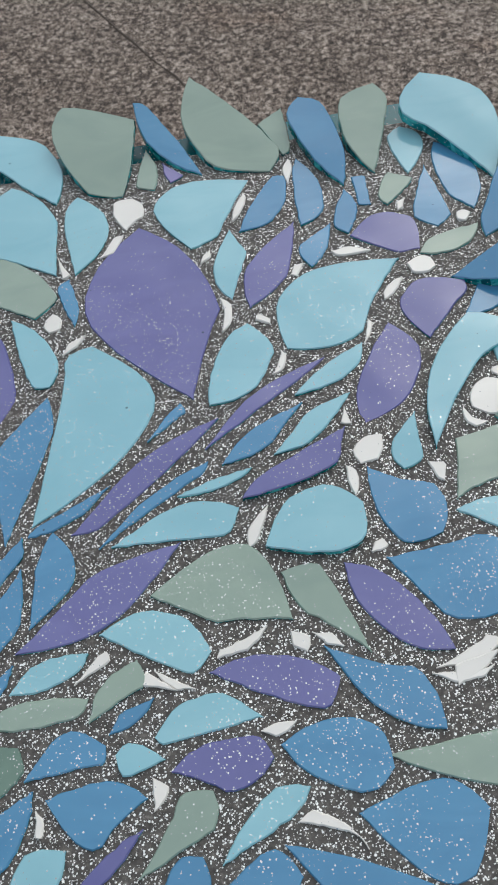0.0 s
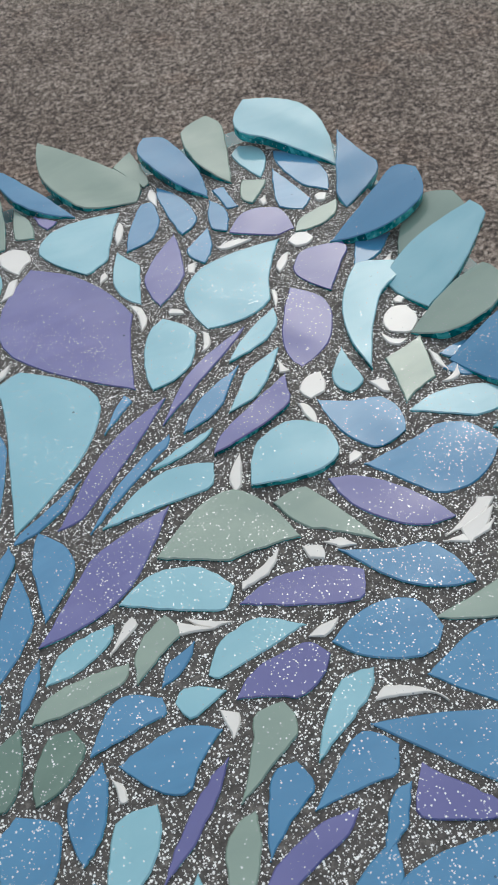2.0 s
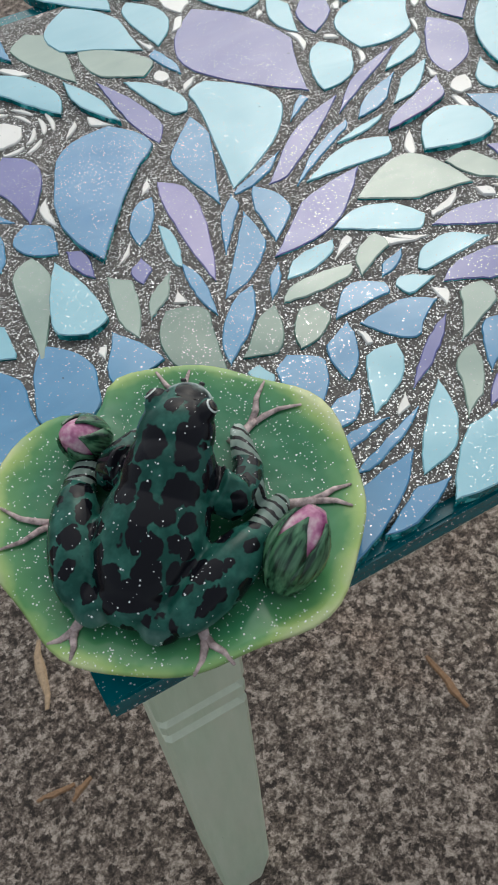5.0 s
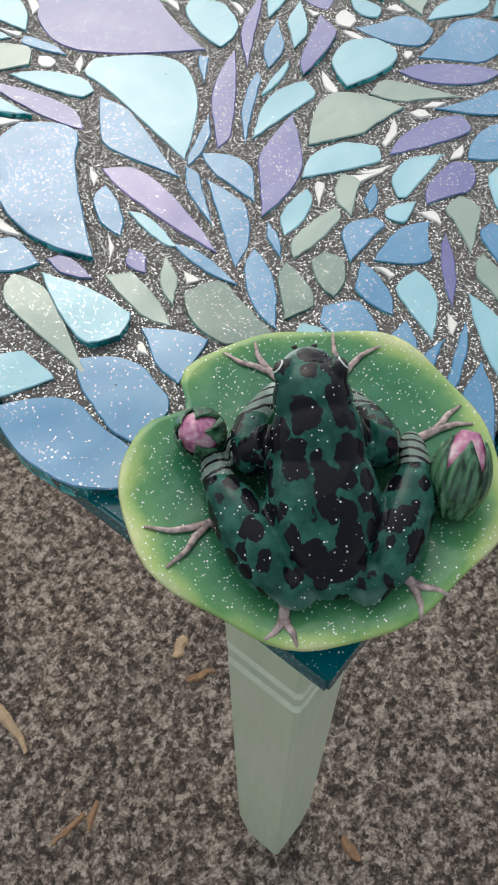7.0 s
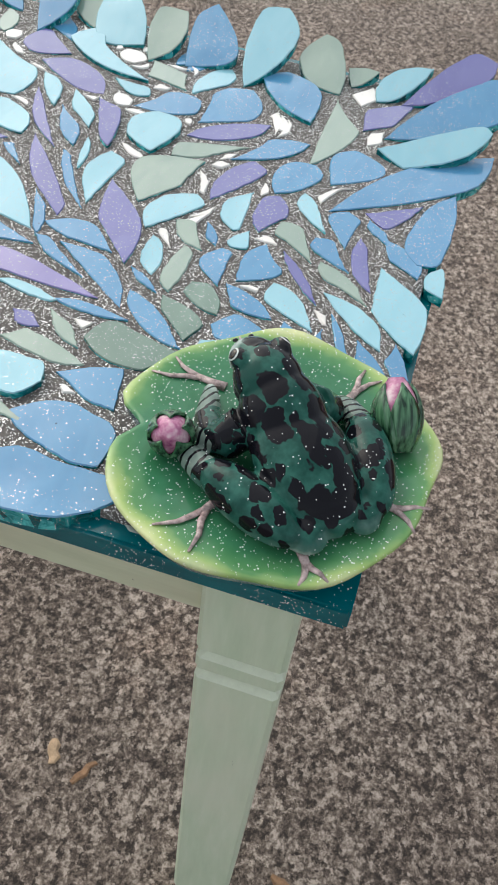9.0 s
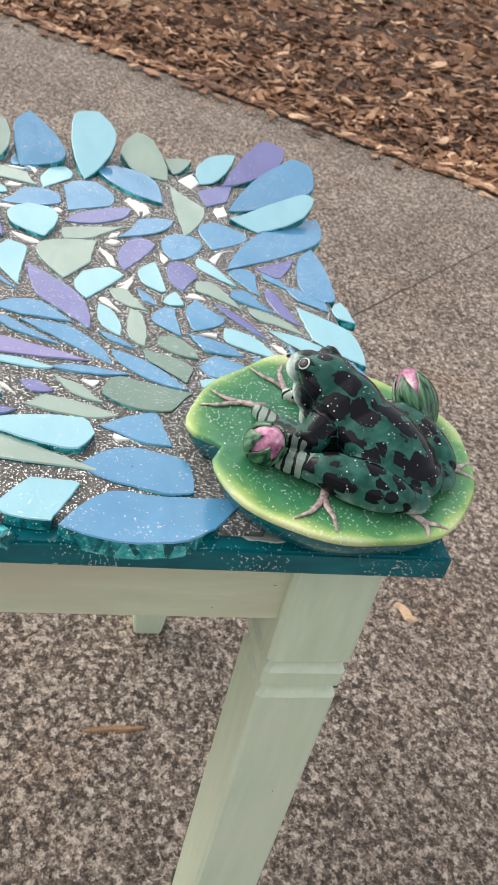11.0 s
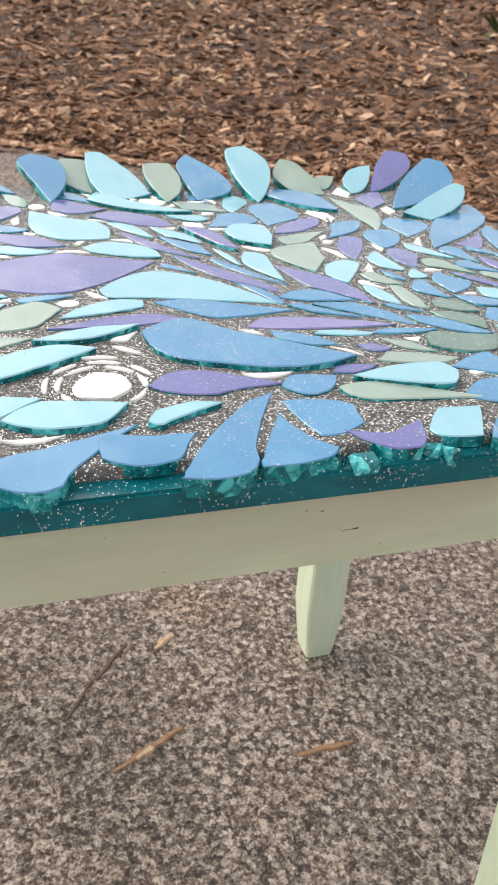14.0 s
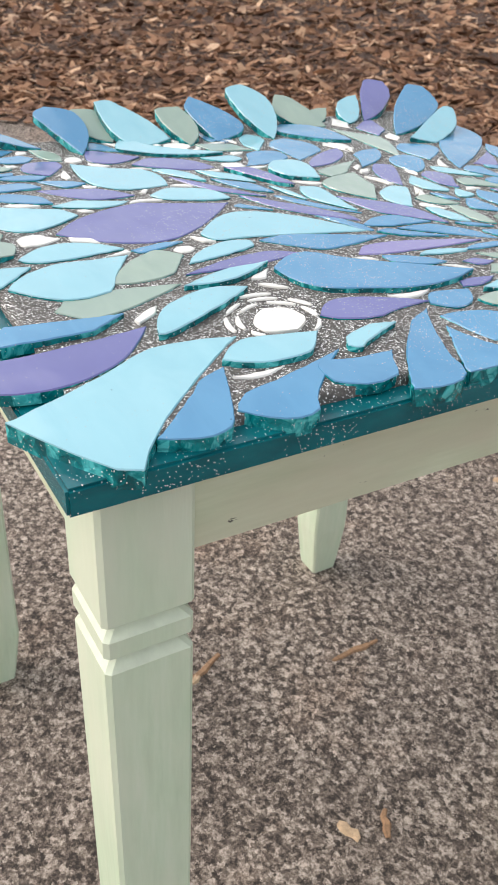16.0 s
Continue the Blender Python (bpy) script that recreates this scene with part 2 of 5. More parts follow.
def pad_glaze():
    m, nt, b = material("lily_pad_glaze")
    pos = own_place(nt)
    n = nt.nodes.new("ShaderNodeVectorMath")
    n.operation = "LENGTH"
    flat = stretch(nt, pos, 1.0, 1.0, 0.0)
    plug(nt, n.inputs[0], flat)
    reach = calc(nt, "ADD", n.outputs["Value"], calc(nt, "MULTIPLY", grain(nt, pos, 55.0, 3.0), 0.016))
    c = ramp(nt, calc(nt, "MULTIPLY", reach, 12.0), (0.30, (0.020, 0.120, 0.062)), (0.72, (0.042, 0.185, 0.082)), (0.81, (0.105, 0.275, 0.098)), (0.865, (0.38, 0.51, 0.165)), (0.91, (0.64, 0.67, 0.34)))
    c = blend(nt, ramp(nt, grain(nt, pos, 110.0, 3.0), (0.4, 0.0), (0.75, 0.4)), c, (0.07, 0.25, 0.14))
    plug(nt, b.inputs["Base Color"], blend(nt, dust(nt, place(nt), 0.065), c, FLAKE))
    b.inputs["Roughness"].default_value = 0.16
    b.inputs["Specular IOR Level"].default_value = 0.32
    plug(nt, b.inputs["Normal"], relief(nt, grain(nt, pos, 60.0, 2.0), 0.28, 0.003))
    return m


def frog_glaze():
    m, nt, b = material("frog_glaze")
    pos = own_place(nt)
    sep = nt.nodes.new("ShaderNodeSeparateXYZ")
    plug(nt, sep.inputs[0], pos)
    x, y, z = sep.outputs["X"], calc(nt, "ABSOLUTE", sep.outputs["Y"]), sep.outputs["Z"]
    wob = grain(nt, pos, 130.0, 3.0)
    # teal back, whitish belly, feet and throat
    low = calc(nt, "ADD", z, calc(nt, "MULTIPLY", wob, 0.010))
    c = ramp(nt, calc(nt, "MULTIPLY", low, 30.0), (0.20, (0.42, 0.48, 0.44)), (0.30, (0.12, 0.22, 0.185)), (0.44, (0.010, 0.060, 0.047)))
    c = blend(nt, ramp(nt, wob, (0.42, 0.0), (0.66, 0.65)), c, (0.045, 0.165, 0.128))
    front = calc(nt, "ADD", calc(nt, "ADD", x, calc(nt, "MULTIPLY", z, -0.62)), calc(nt, "MULTIPLY", wob, 0.010))
    pale = calc(nt, "MULTIPLY", ramp(nt, calc(nt, "MULTIPLY", front, 20.0), (0.36, 0.0), (0.50, 0.95)), ramp(nt, calc(nt, "MULTIPLY", y, 50.0), (0.55, 1.0), (0.72, 0.0)))
    c = blend(nt, pale, c, (0.66, 0.74, 0.70))
    # crowded black blots parted by narrow teal lines, bands across the lower limbs
    bent = nt.nodes.new("ShaderNodeVectorMath")
    bent.operation = "MULTIPLY_ADD"
    wave = nt.nodes.new("ShaderNodeTexNoise")
    plug(nt, wave.inputs["Vector"], pos)
    wave.inputs["Scale"].default_value, wave.inputs["Detail"].default_value = 190.0, 2.0
    plug(nt, bent.inputs[0], wave.outputs["Color"])
    bent.inputs[1].default_value = (0.005, 0.005, 0.005)
    plug(nt, bent.inputs[2], stretch(nt, pos, 0.8, 1.1, 0.9))
    v = cells(nt, bent.outputs[0], 138.0)
    spot = ramp(nt, calc(nt, "ADD", v.outputs["Distance"], calc(nt, "MULTIPLY", red_of(nt, v.outputs["Color"]), 0.16)), (0.52, 1.0), (0.55, 0.0))
    w = cells(nt, bent.outputs[0], 86.0)
    back = calc(nt, "MULTIPLY", calc(nt, "LESS_THAN", y, 0.018), calc(nt, "GREATER_THAN", z, 0.013))
    blot = calc(nt, "MULTIPLY", ramp(nt, w.outputs["Distance"], (0.47, 1.0), (0.50, 0.0)), back)
    spot = calc(nt, "MAXIMUM", spot, blot)
    spot = calc(nt, "MULTIPLY", spot, calc(nt, "SUBTRACT", 1.0, pale))
    bands = calc(nt, "SINE", calc(nt, "MULTIPLY", calc(nt, "ADD", calc(nt, "ADD", x, calc(nt, "MULTIPLY", y, 0.5)), calc(nt, "MULTIPLY", wob, 0.004)), 1350.0))
    knee = calc(nt, "MULTIPLY", calc(nt, "GREATER_THAN", y, 0.0285), calc(nt, "GREATER_THAN", x, 0.003))
    limb = calc(nt, "MAXIMUM", knee, calc(nt, "GREATER_THAN", x, 0.030))
    shin = calc(nt, "MULTIPLY", limb, calc(nt, "LESS_THAN", z, 0.0145))
    c = blend(nt, calc(nt, "MULTIPLY", shin, 0.6), c, (0.26, 0.31, 0.275))
    stripe = calc(nt, "MULTIPLY", shin, calc(nt, "GREATER_THAN", bands, 0.55))
    spot = calc(nt, "MAXIMUM", calc(nt, "MULTIPLY", spot, calc(nt, "SUBTRACT", 1.0, shin)), stripe)
    c = blend(nt, spot, c, (0.006, 0.006, 0.009))
    plug(nt, b.inputs["Base Color"], blend(nt, dust(nt, place(nt), 0.014), c, FLAKE))
    b.inputs["Roughness"].default_value = 0.07
    b.inputs["Specular IOR Level"].default_value = 0.17
    return m


def bud_glaze():
    m, nt, b = material("bud_green_glaze")
    pos = own_place(nt)
    lines = grain(nt, stretch(nt, pos, 1.0, 1.0, 0.12), 420.0, 2.0)
    c = ramp(nt, lines, (0.40, (0.008, 0.030, 0.016)), (0.52, (0.05, 0.14, 0.07)), (0.7, (0.12, 0.26, 0.14)))
    plug(nt, b.inputs["Base Color"], c)
    b.inputs["Roughness"].default_value = 0.15
    return m


def petal_glaze():
    m, nt, b = material("bud_pink_glaze")
    pos = own_place(nt)
    c = ramp(nt, grain(nt, pos, 150.0, 3.0), (0.35, (0.25, 0.045, 0.15)), (0.5, (0.52, 0.20, 0.33)), (0.68, (0.78, 0.62, 0.64)))
    plug(nt, b.inputs["Base Color"], c)
    b.inputs["Roughness"].default_value = 0.15
    return m


EDGE, TEAL, GROUT = edge_glass(), teal_paint(), grout_mix()
SAGE_PAINT = wood_paint("sage_leg_paint", (1.0, 1.0, 0.12), (0.53, 0.635, 0.455), (0.59, 0.695, 0.51), (0.67, 0.75, 0.59), (0.70, 0.72, 0.57), 0.725)
APRON_PAINT = wood_paint("sage_apron_paint", (0.12, 0.12, 1.0), (0.55, 0.585, 0.40), (0.62, 0.65, 0.46), (0.70, 0.72, 0.54), (0.60, 0.555, 0.41), 0.675)
CONCRETE, SOIL, BARK = concrete_mix(), soil_mix(), bark_mix()
DIRT = plain("joint_dirt", (0.105, 0.083, 0.067), 0.95)
GROOVE_LIGHT = plain("groove_highlight_paint", (0.68, 0.73, 0.57), 0.5, 0.86, 120.0)
DRY_WOOD = plain("splinter_wood", (0.42, 0.24, 0.13), 0.7, 0.5, 260.0)
TWIG_WOOD = plain("dark_twig", (0.16, 0.105, 0.07), 0.8, 0.5, 260.0)
PALE_WOOD = plain("pale_splinter", (0.66, 0.46, 0.29), 0.7, 0.6, 260.0)
LEAF = plain("green_leaf", (0.09, 0.14, 0.035), 0.6, 0.5)
PAD, FROG, BUD, PETAL = pad_glaze(), frog_glaze(), bud_glaze(), petal_glaze()
TOE = plain("pink_toe_glaze", (0.62, 0.47, 0.45), 0.15, 0.22, 260.0)
EYE_WHITE = plain("eye_ring_glaze", (0.70, 0.74, 0.70), 0.1, 0.9)
EYE_BROWN = plain("eye_brown_glaze", (0.06, 0.042, 0.025), 0.1, 0.8)
EYE_BLACK = plain("eye_black_glaze", (0.008, 0.008, 0.008), 0.05, 0.9)
BARE = plain("bare_primer", (0.40, 0.46, 0.40), 0.5, 0.7)


# ---- mesh helpers ----
def finish(name, bm, materials, parent=None, label="", smooth=False):
    """Links a bmesh as one mesh object under a thing or a part."""
    me = bpy.data.meshes.new(name)
    bm.normal_update()
    bm.to_mesh(me)
    bm.free()
    for m in materials if isinstance(materials, (list, tuple)) else [materials]:
        me.materials.append(m)
    if smooth:
        me.polygons.foreach_set("use_smooth", [True] * len(me.polygons))
    ob = new(name, me)
    if parent is not None:
        ob.parent = parent
    return tagged(ob, label)


def part(name, bm, materials, parent, label="", smooth=False):
    return finish(name, bm, materials, parent, label, smooth)


def block(bm, x0, x1, y0, y1, z0, z1, bevel=0.0):
    r = bmesh.ops.create_cube(bm, size=1.0)
    for v in r["verts"]:
        v.co = Vector(((x0 + x1) / 2 + v.co.x * (x1 - x0), (y0 + y1) / 2 + v.co.y * (y1 - y0), (z0 + z1) / 2 + v.co.z * (z1 - z0)))
    if bevel:
        edges = list({e for v in r["verts"] for e in v.link_edges})
        bmesh.ops.bevel(bm, geom=edges, offset=bevel, segments=2, affect="EDGES")
    return bm


def loft(bm, rings, close_ends=True, mat=0):
    """Skin between rings of equal length."""
    made = [[bm.verts.new(p) for p in ring] for ring in rings]
    n = len(made[0])
    for a, b in zip(made, made[1:]):
        for k in range(n):
            bm.faces.new((a[k], a[(k + 1) % n], b[(k + 1) % n], b[k])).material_index = mat
    if close_ends:
        bm.faces.new(made[0][::-1]).material_index = mat
        bm.faces.new(made[-1]).material_index = mat
    return made


def tube(bm, points, radii, sides=6, mat=0, flat=1.0):
    rings = []
    pts = [Vector(p) for p in points]
    for k, p in enumerate(pts):
        d = (pts[min(k + 1, len(pts) - 1)] - pts[max(k - 1, 0)]).normalized()
        side = d.cross(Vector((0, 0, 1)))
        side = side.normalized() if side.length > 1e-4 else Vector((1, 0, 0))
        up = side.cross(d)
        rings.append([p + radii[k] * (math.cos(a) * side + flat * math.sin(a) * up) for a in (2 * math.pi * i / sides for i in range(sides))])
    loft(bm, rings, True, mat)


def ball(bm, centre, radii, turn=None, seg=20):
    r = bmesh.ops.create_uvsphere(bm, u_segments=seg, v_segments=seg // 2 + 2, radius=1.0)
    for v in r["verts"]:
        q = Vector((v.co.x * radii[0], v.co.y * radii[1], v.co.z * radii[2]))
        v.co = Vector(centre) + (turn @ q if turn is not None else q)
    return r["verts"]


# ---- ground, pavement and mulch bed ----
ALONG, OUT = Vector((0.6015, 0.7989, 0.0)), Vector((0.7989, -0.6015, 0.0))
EDGE_AT = Vector((2.206, -0.708, 0.0))

bm = bmesh.new()
for corner in ((-150, -150), (150, -150), (150, 150), (-150, 150)):
    bm.verts.new((*corner, -0.14))
bm.faces.new(bm.verts)
tagged(finish("ground", bm, SOIL), "bare brown earth beneath the pavement", "ground", kind="structure")

bm = bmesh.new()
rim = []
for k in range(121):
    s = -12.0 + 24.0 * k / 120
    rim.append(EDGE_AT + ALONG * s + OUT * (0.018 * noise.noise((s * 1.7, 3.1, 0)) + 0.010 * noise.noise((s * 7, 1.0, 0))))
top = [p.copy() for p in rim] + [EDGE_AT + ALONG * 12 - OUT * 16, EDGE_AT - ALONG * 12 - OUT * 16]
a = [bm.verts.new(p) for p in top]
b = [bm.verts.new(p + OUT * 0.006 - Vector((0, 0, 0.012))) for p in rim]
c = [bm.verts.new(p + OUT * 0.008 - Vector((0, 0, 0.12))) for p in rim]
bm.faces.new(a)
for k in range(120):
    bm.faces.new((a[k], b[k], b[k + 1], a[k + 1]))
    bm.faces.new((b[k], c[k], c[k + 1], b[k + 1]))
bmesh.ops.recalc_face_normals(bm, faces=bm.faces)
tagged(finish("pavement", bm, CONCRETE), "grey exposed aggregate concrete pavement with dark stains", "pavement", kind="structure")


def joint(name, x0, y0, x1, y1, width, seed):
    """A dirt-filled joint or crack that wanders a little."""
    bm = bmesh.new()
    d = Vector((x1 - x0, y1 - y0, 0))
    n = max(8, int(d.length / 0.03))
    side = Vector((-d.y, d.x, 0)).normalized()
    rows = []
    for k in range(n + 1):
        p = Vector((x0, y0, 0)) + d * (k / n) + side * 0.006 * noise.noise((k * 0.35, seed, 0))
        w = width * (0.7 + 0.5 * noise.noise((k * 0.6, seed + 9, 0)))
        rows.append([bm.verts.new(p - side * w + Vector((0, 0, 0.0003))), bm.verts.new(p + Vector((0, 0, 0.0016))), bm.verts.new(p + side * w + Vector((0, 0, 0.0003)))])
    for q, r in zip(rows, rows[1:]):
        bm.faces.new((q[0], q[1], r[1], r[0]))
        bm.faces.new((q[1], q[2], r[2], r[1]))
    bmesh.ops.recalc_face_normals(bm, faces=bm.faces)
    tagged(finish(name, bm, DIRT), "dark dirt-filled joint in the concrete", "pavement joint", kind="structure")


joint("pavement_joint_1", 0.694, -0.320, 1.74, -1.40, 0.0026, 1.0)
joint("pavement_joint_2", -0.326, 1.735, 0.170, 0.761, 0.0030, 5.0)
joint("pavement_joint_3", 2.16, 0.60, 2.94, -0.04, 0.004, 8.0)


def mulch_height(s, d):
    return -0.03 + 0.035 * min(1.0, d / 0.25) + 0.022 * noise.noise((s * 2.1, d * 2.1, 0.4)) + 0.010 * noise.noise((s * 9, d * 9, 2.0))


bm = bmesh.new()
NS, ND = 260, 70
grid = []
for i in range(NS + 1):
    s = -16.0 + 34.0 * i / NS
    row = []
    for j in range(ND + 1):
        d = 0.012 + 14.0 * (j / ND) ** 2.0
        row.append(bm.verts.new(EDGE_AT + ALONG * s + OUT * d + Vector((0, 0, mulch_height(s, d)))))
    grid.append(row)
for i in range(NS):
    for j in range(ND):
        bm.faces.new((grid[i][j], grid[i][j + 1], grid[i + 1][j + 1], grid[i + 1][j]))
bmesh.ops.recalc_face_normals(bm, faces=bm.faces)
tagged(finish("mulch_bed", bm, SOIL, smooth=True), "dark brown soil of the mulched garden bed", "garden bed", kind="structure")


def scatter_chips(count, seed):
    """Shredded bark: thin bent slivers lying every way on the bed, one mesh."""
    rng = np.random.default_rng(seed)
    verts, faces = [], []
    for k in range(count):
        d = 13.0 * rng.random() ** 2.5 - 0.015
        s = rng.uniform(-3.2 - 0.9 * d, 2.8 + 0.9 * d)
        if rng.random() < 0.012:
            d = -0.12 * rng.random()
        z = max(mulch_height(s, max(d, 0.0)), 0.002 if d < 0.0 else -1.0)
        long = (0.008 + 0.030 * rng.random() ** 2.2) * (1.0 + 0.22 * max(d, 0.0))
        wide = long * rng.uniform(0.16, 0.52)
        thick = rng.uniform(0.0015, 0.004)
        yaw, pitch, roll = rng.uniform(0, 2 * math.pi), rng.normal(0, 0.28), rng.normal(0, 0.5)
        if d < 0.0:
            pitch = roll = 0.0
        bend = rng.normal(0, 0.12) * long
        cy, sy, cp, sp, cr, sr = math.cos(yaw), math.sin(yaw), math.cos(pitch), math.sin(pitch), math.cos(roll), math.sin(roll)
        base = EDGE_AT + ALONG * s + OUT * d
        first = len(verts)
        for u, w in ((-1.0, 0.55), (0.1, 1.0), (1.0, 0.35)):
            for side, up in ((-1, 0), (1, 0), (1, 1), (-1, 1)):
                x, y, h = u * long, side * wide * w, up * thick + bend * (1 - u * u) + 0.003
                y, h = y * cr - h * sr, y * sr + h * cr
                x, h = x * cp - h * sp, x * sp + h * cp
                verts.append((base.x + x * cy - y * sy, base.y + x * sy + y * cy, z + h + 0.004))
        for o in (0, 4):
            for q in range(4):
                faces.append((first + o + q, first + o + (q + 1) % 4, first + o + 4 + (q + 1) % 4, first + o + 4 + q))
        faces.append((first + 3, first + 2, first + 1, first))
        faces.append((first + 8, first + 9, first + 10, first + 11))
    me = bpy.data.meshes.new("bark_mulch")
    me.from_pydata(verts, [], faces)
    me.materials.append(BARK)
    return tagged(new("bark_mulch", me), "shredded brown bark and wood chip mulch", "mulch", kind="stuff")


scatter_chips(66000, 4)


def leaf_tuft(s, d, size, count, seed):
    """A few small green leaves poking out of the mulch."""
    rng = random.Random(seed)
    base = EDGE_AT + ALONG * s + OUT * d + Vector((0, 0, mulch_height(s, d)))
    plant = tagged(new("ground_plant"), "small green weed sprouting from the bark mulch", "plant")
    plant.location = base
    for k in range(count):
        bm = bmesh.new()
        yaw, lean = rng.uniform(0, 6.28), rng.uniform(0.3, 1.1)
        long, wide = size * rng.uniform(0.6, 1.2), size * rng.uniform(0.12, 0.22)
        out = Vector((math.cos(yaw), math.sin(yaw), 0))
        side = Vector((-out.y, out.x, 0))
        foot = out * rng.uniform(0, size * 0.8) + side * rng.uniform(-size, size) * 0.6
        pts = [foot + out * long * f * lean + Vector((0, 0, long * (f - 0.45 * f * f))) for f in (0, 0.35, 0.7, 1.0)]
        left = [bm.verts.new(p - side * wide * w) for p, w in zip(pts, (0.3, 1.0, 0.8, 0.05))]
        right = [bm.verts.new(p + side * wide * w + Vector((0, 0, 0.002))) for p, w in zip(pts, (0.3, 1.0, 0.8, 0.05))]
        for q in range(3):
            bm.faces.new((left[q], right[q], right[q + 1], left[q + 1]))
        part("leaf", bm, LEAF, plant)


def splinter(x0, y0, x1, y1, width, wood, label, kinks=5, seed=0):
    """A torn piece of bark or wood lying flat on the concrete."""
    rng = random.Random(seed)
    bm = bmesh.new()
    d = Vector((x1 - x0, y1 - y0, 0))
    side = Vector((-d.y, d.x, 0)).normalized()
    rings = []
    for k in range(kinks + 1):
        f = k / kinks
        w = width * (0.35 + 0.65 * math.sin(math.pi * min(max(f, 0.08), 0.92))) * rng.uniform(0.75, 1.2)
        p = Vector((x0, y0, 0)) + d * f + side * rng.uniform(-0.4, 0.4) * width
        h = 0.0015 + 0.35 * w
        rings.append([p - side * w + Vector((0, 0, 0.0002)), p + side * w + Vector((0, 0, 0.0002)), p + side * w * 0.55 + Vector((0, 0, h)), p - side * w * 0.6 + Vector((0, 0, h * rng.uniform(0.7, 1.2)))])
    loft(bm, rings)
    bmesh.ops.recalc_face_normals(bm, faces=bm.faces)
    tagged(finish("wood_splinter", bm, wood), label, "wood chip", "wood chips on the pavement")


# ---- the table ----
X0, X1, Y0, Y1 = -0.2158, 0.2130, -0.2120, 0.2310
SKEW = Matrix.Rotation(radians(0.8), 4, "Z")
TOP, SLAB_LOW, SLAB_TOP = 0.500, 0.4822, 0.4945
table = tagged(new("side_table"), "small sage green painted wooden side table with a glass mosaic top", "table")

bm = bmesh.new()
block(bm, X0, X1, Y0, Y1, SLAB_LOW, SLAB_TOP, 0.0012)
slab = part("tabletop", bm, TEAL, table, "dark teal glossy painted board with glitter specks")
slab.matrix_local = SKEW


def apron(x0, x1, y0, y1):
    bm = bmesh.new()
    block(bm, x0, x1, y0, y1, 0.433, SLAB_LOW, 0.0012)
    part("apron", bm, APRON_PAINT, table).matrix_local = SKEW


LX0, LX1, LY0, LY1 = -0.2010, 0.2075, -0.1938, 0.2165
apron(LX0 + 0.0050, LX0 + 0.021, LY0 + 0.0400, LY1 - 0.0425)
apron(LX1 - 0.020, LX1 - 0.002, LY0 + 0.0425, LY1 - 0.0425)
apron(LX0 + 0.0425, LX1 - 0.0425, LY0 + 0.002, LY0 + 0.020)
apron(LX0 + 0.0425, LX1 - 0.0425, LY1 - 0.020, LY1 - 0.002)


def leg(x, y, dx, dy):
    """A square leg: block, two turned-in grooves and a taper on the two inner faces. (x, y) is the outer corner, dx, dy point inwards."""
    bm = bmesh.new()
    steps = ((SLAB_LOW, 0.0, 0.0425), (0.4095, 0.0, 0.0425), (0.4088, 0.0056, 0.0369), (0.4058, 0.0056, 0.0369), (0.4008, 0.0002, 0.0423),
             (0.3915, 0.0003, 0.0422), (0.3908, 0.0058, 0.0367), (0.3878, 0.0058, 0.0367), (0.3820, 0.0003, 0.0422), (0.250, 0.0006, 0.0418), (0.062, 0.0010, 0.0408), (0.010, 0.0032, 0.0345), (0.0, 0.0040, 0.0330))
    rings = []
    for z, inset, width in steps:
        b = 0.0022
        lo, hi = inset, width
        ring = [(lo + b, lo), (hi - b, lo), (hi, lo + b), (hi, hi - b), (hi - b, hi), (lo + b, hi), (lo, hi - b), (lo, lo + b)]
        rings.append([(x + dx * p, y + dy * q, z) for p, q in ring])
    loft(bm, rings)
    # the groove slopes that face up get paler paint, a painted-in highlight
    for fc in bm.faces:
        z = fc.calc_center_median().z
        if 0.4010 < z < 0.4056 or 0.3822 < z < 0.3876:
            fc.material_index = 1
    bmesh.ops.recalc_face_normals(bm, faces=bm.faces)
    part("leg", bm, [SAGE_PAINT, GROOVE_LIGHT], table).matrix_local = SKEW


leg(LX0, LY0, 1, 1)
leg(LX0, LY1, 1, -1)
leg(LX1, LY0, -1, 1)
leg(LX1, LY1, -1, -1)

# glitter grout between the shards; the corner under the ornament stays bare
bm = bmesh.new()
GN = 90
keep = {}
for i in range(GN + 1):
    for j in range(GN + 1):
        x = X0 + 0.010 + (X1 - X0 - 0.026) * i / GN
        y = Y0 + 0.006 + (Y1 - Y0 - 0.028) * j / GN
        bare = (x - X0) * 0.75 + (y - Y0) < 0.082 + 0.006 * noise.noise((x * 60, y * 60, 0))
        if not bare:
            h = 0.4996 + 0.0003 * noise.noise((x * 70, y * 70, 1.0))
            keep[i, j] = bm.verts.new((x, y, h))
for i in range(GN):
    for j in range(GN):
        quad = [keep.get(q) for q in ((i, j), (i + 1, j), (i + 1, j + 1), (i, j + 1))]
        if all(quad):
            bm.faces.new(quad)
rim_edges = [q for q in bm.edges if q.is_boundary]
r = bmesh.ops.extrude_edge_only(bm, edges=rim_edges)
for v in r["geom"]:
    if isinstance(v, bmesh.types.BMVert):
        v.co.z = SLAB_TOP - 0.001
bmesh.ops.recalc_face_normals(bm, faces=bm.faces)
bed = part("mosaic_bed", bm, GROUT, table, "grey grout full of silver glitter", smooth=True)


# ---- the lily pad ornament ----
PAD_AT = Vector((-0.1615, -0.1675, 0.0))
ornament = tagged(new("frog_ornament"), "glazed ceramic frog on a lily pad at the table corner", "ornament")
ornament.location = (PAD_AT.x, PAD_AT.y, SLAB_TOP)


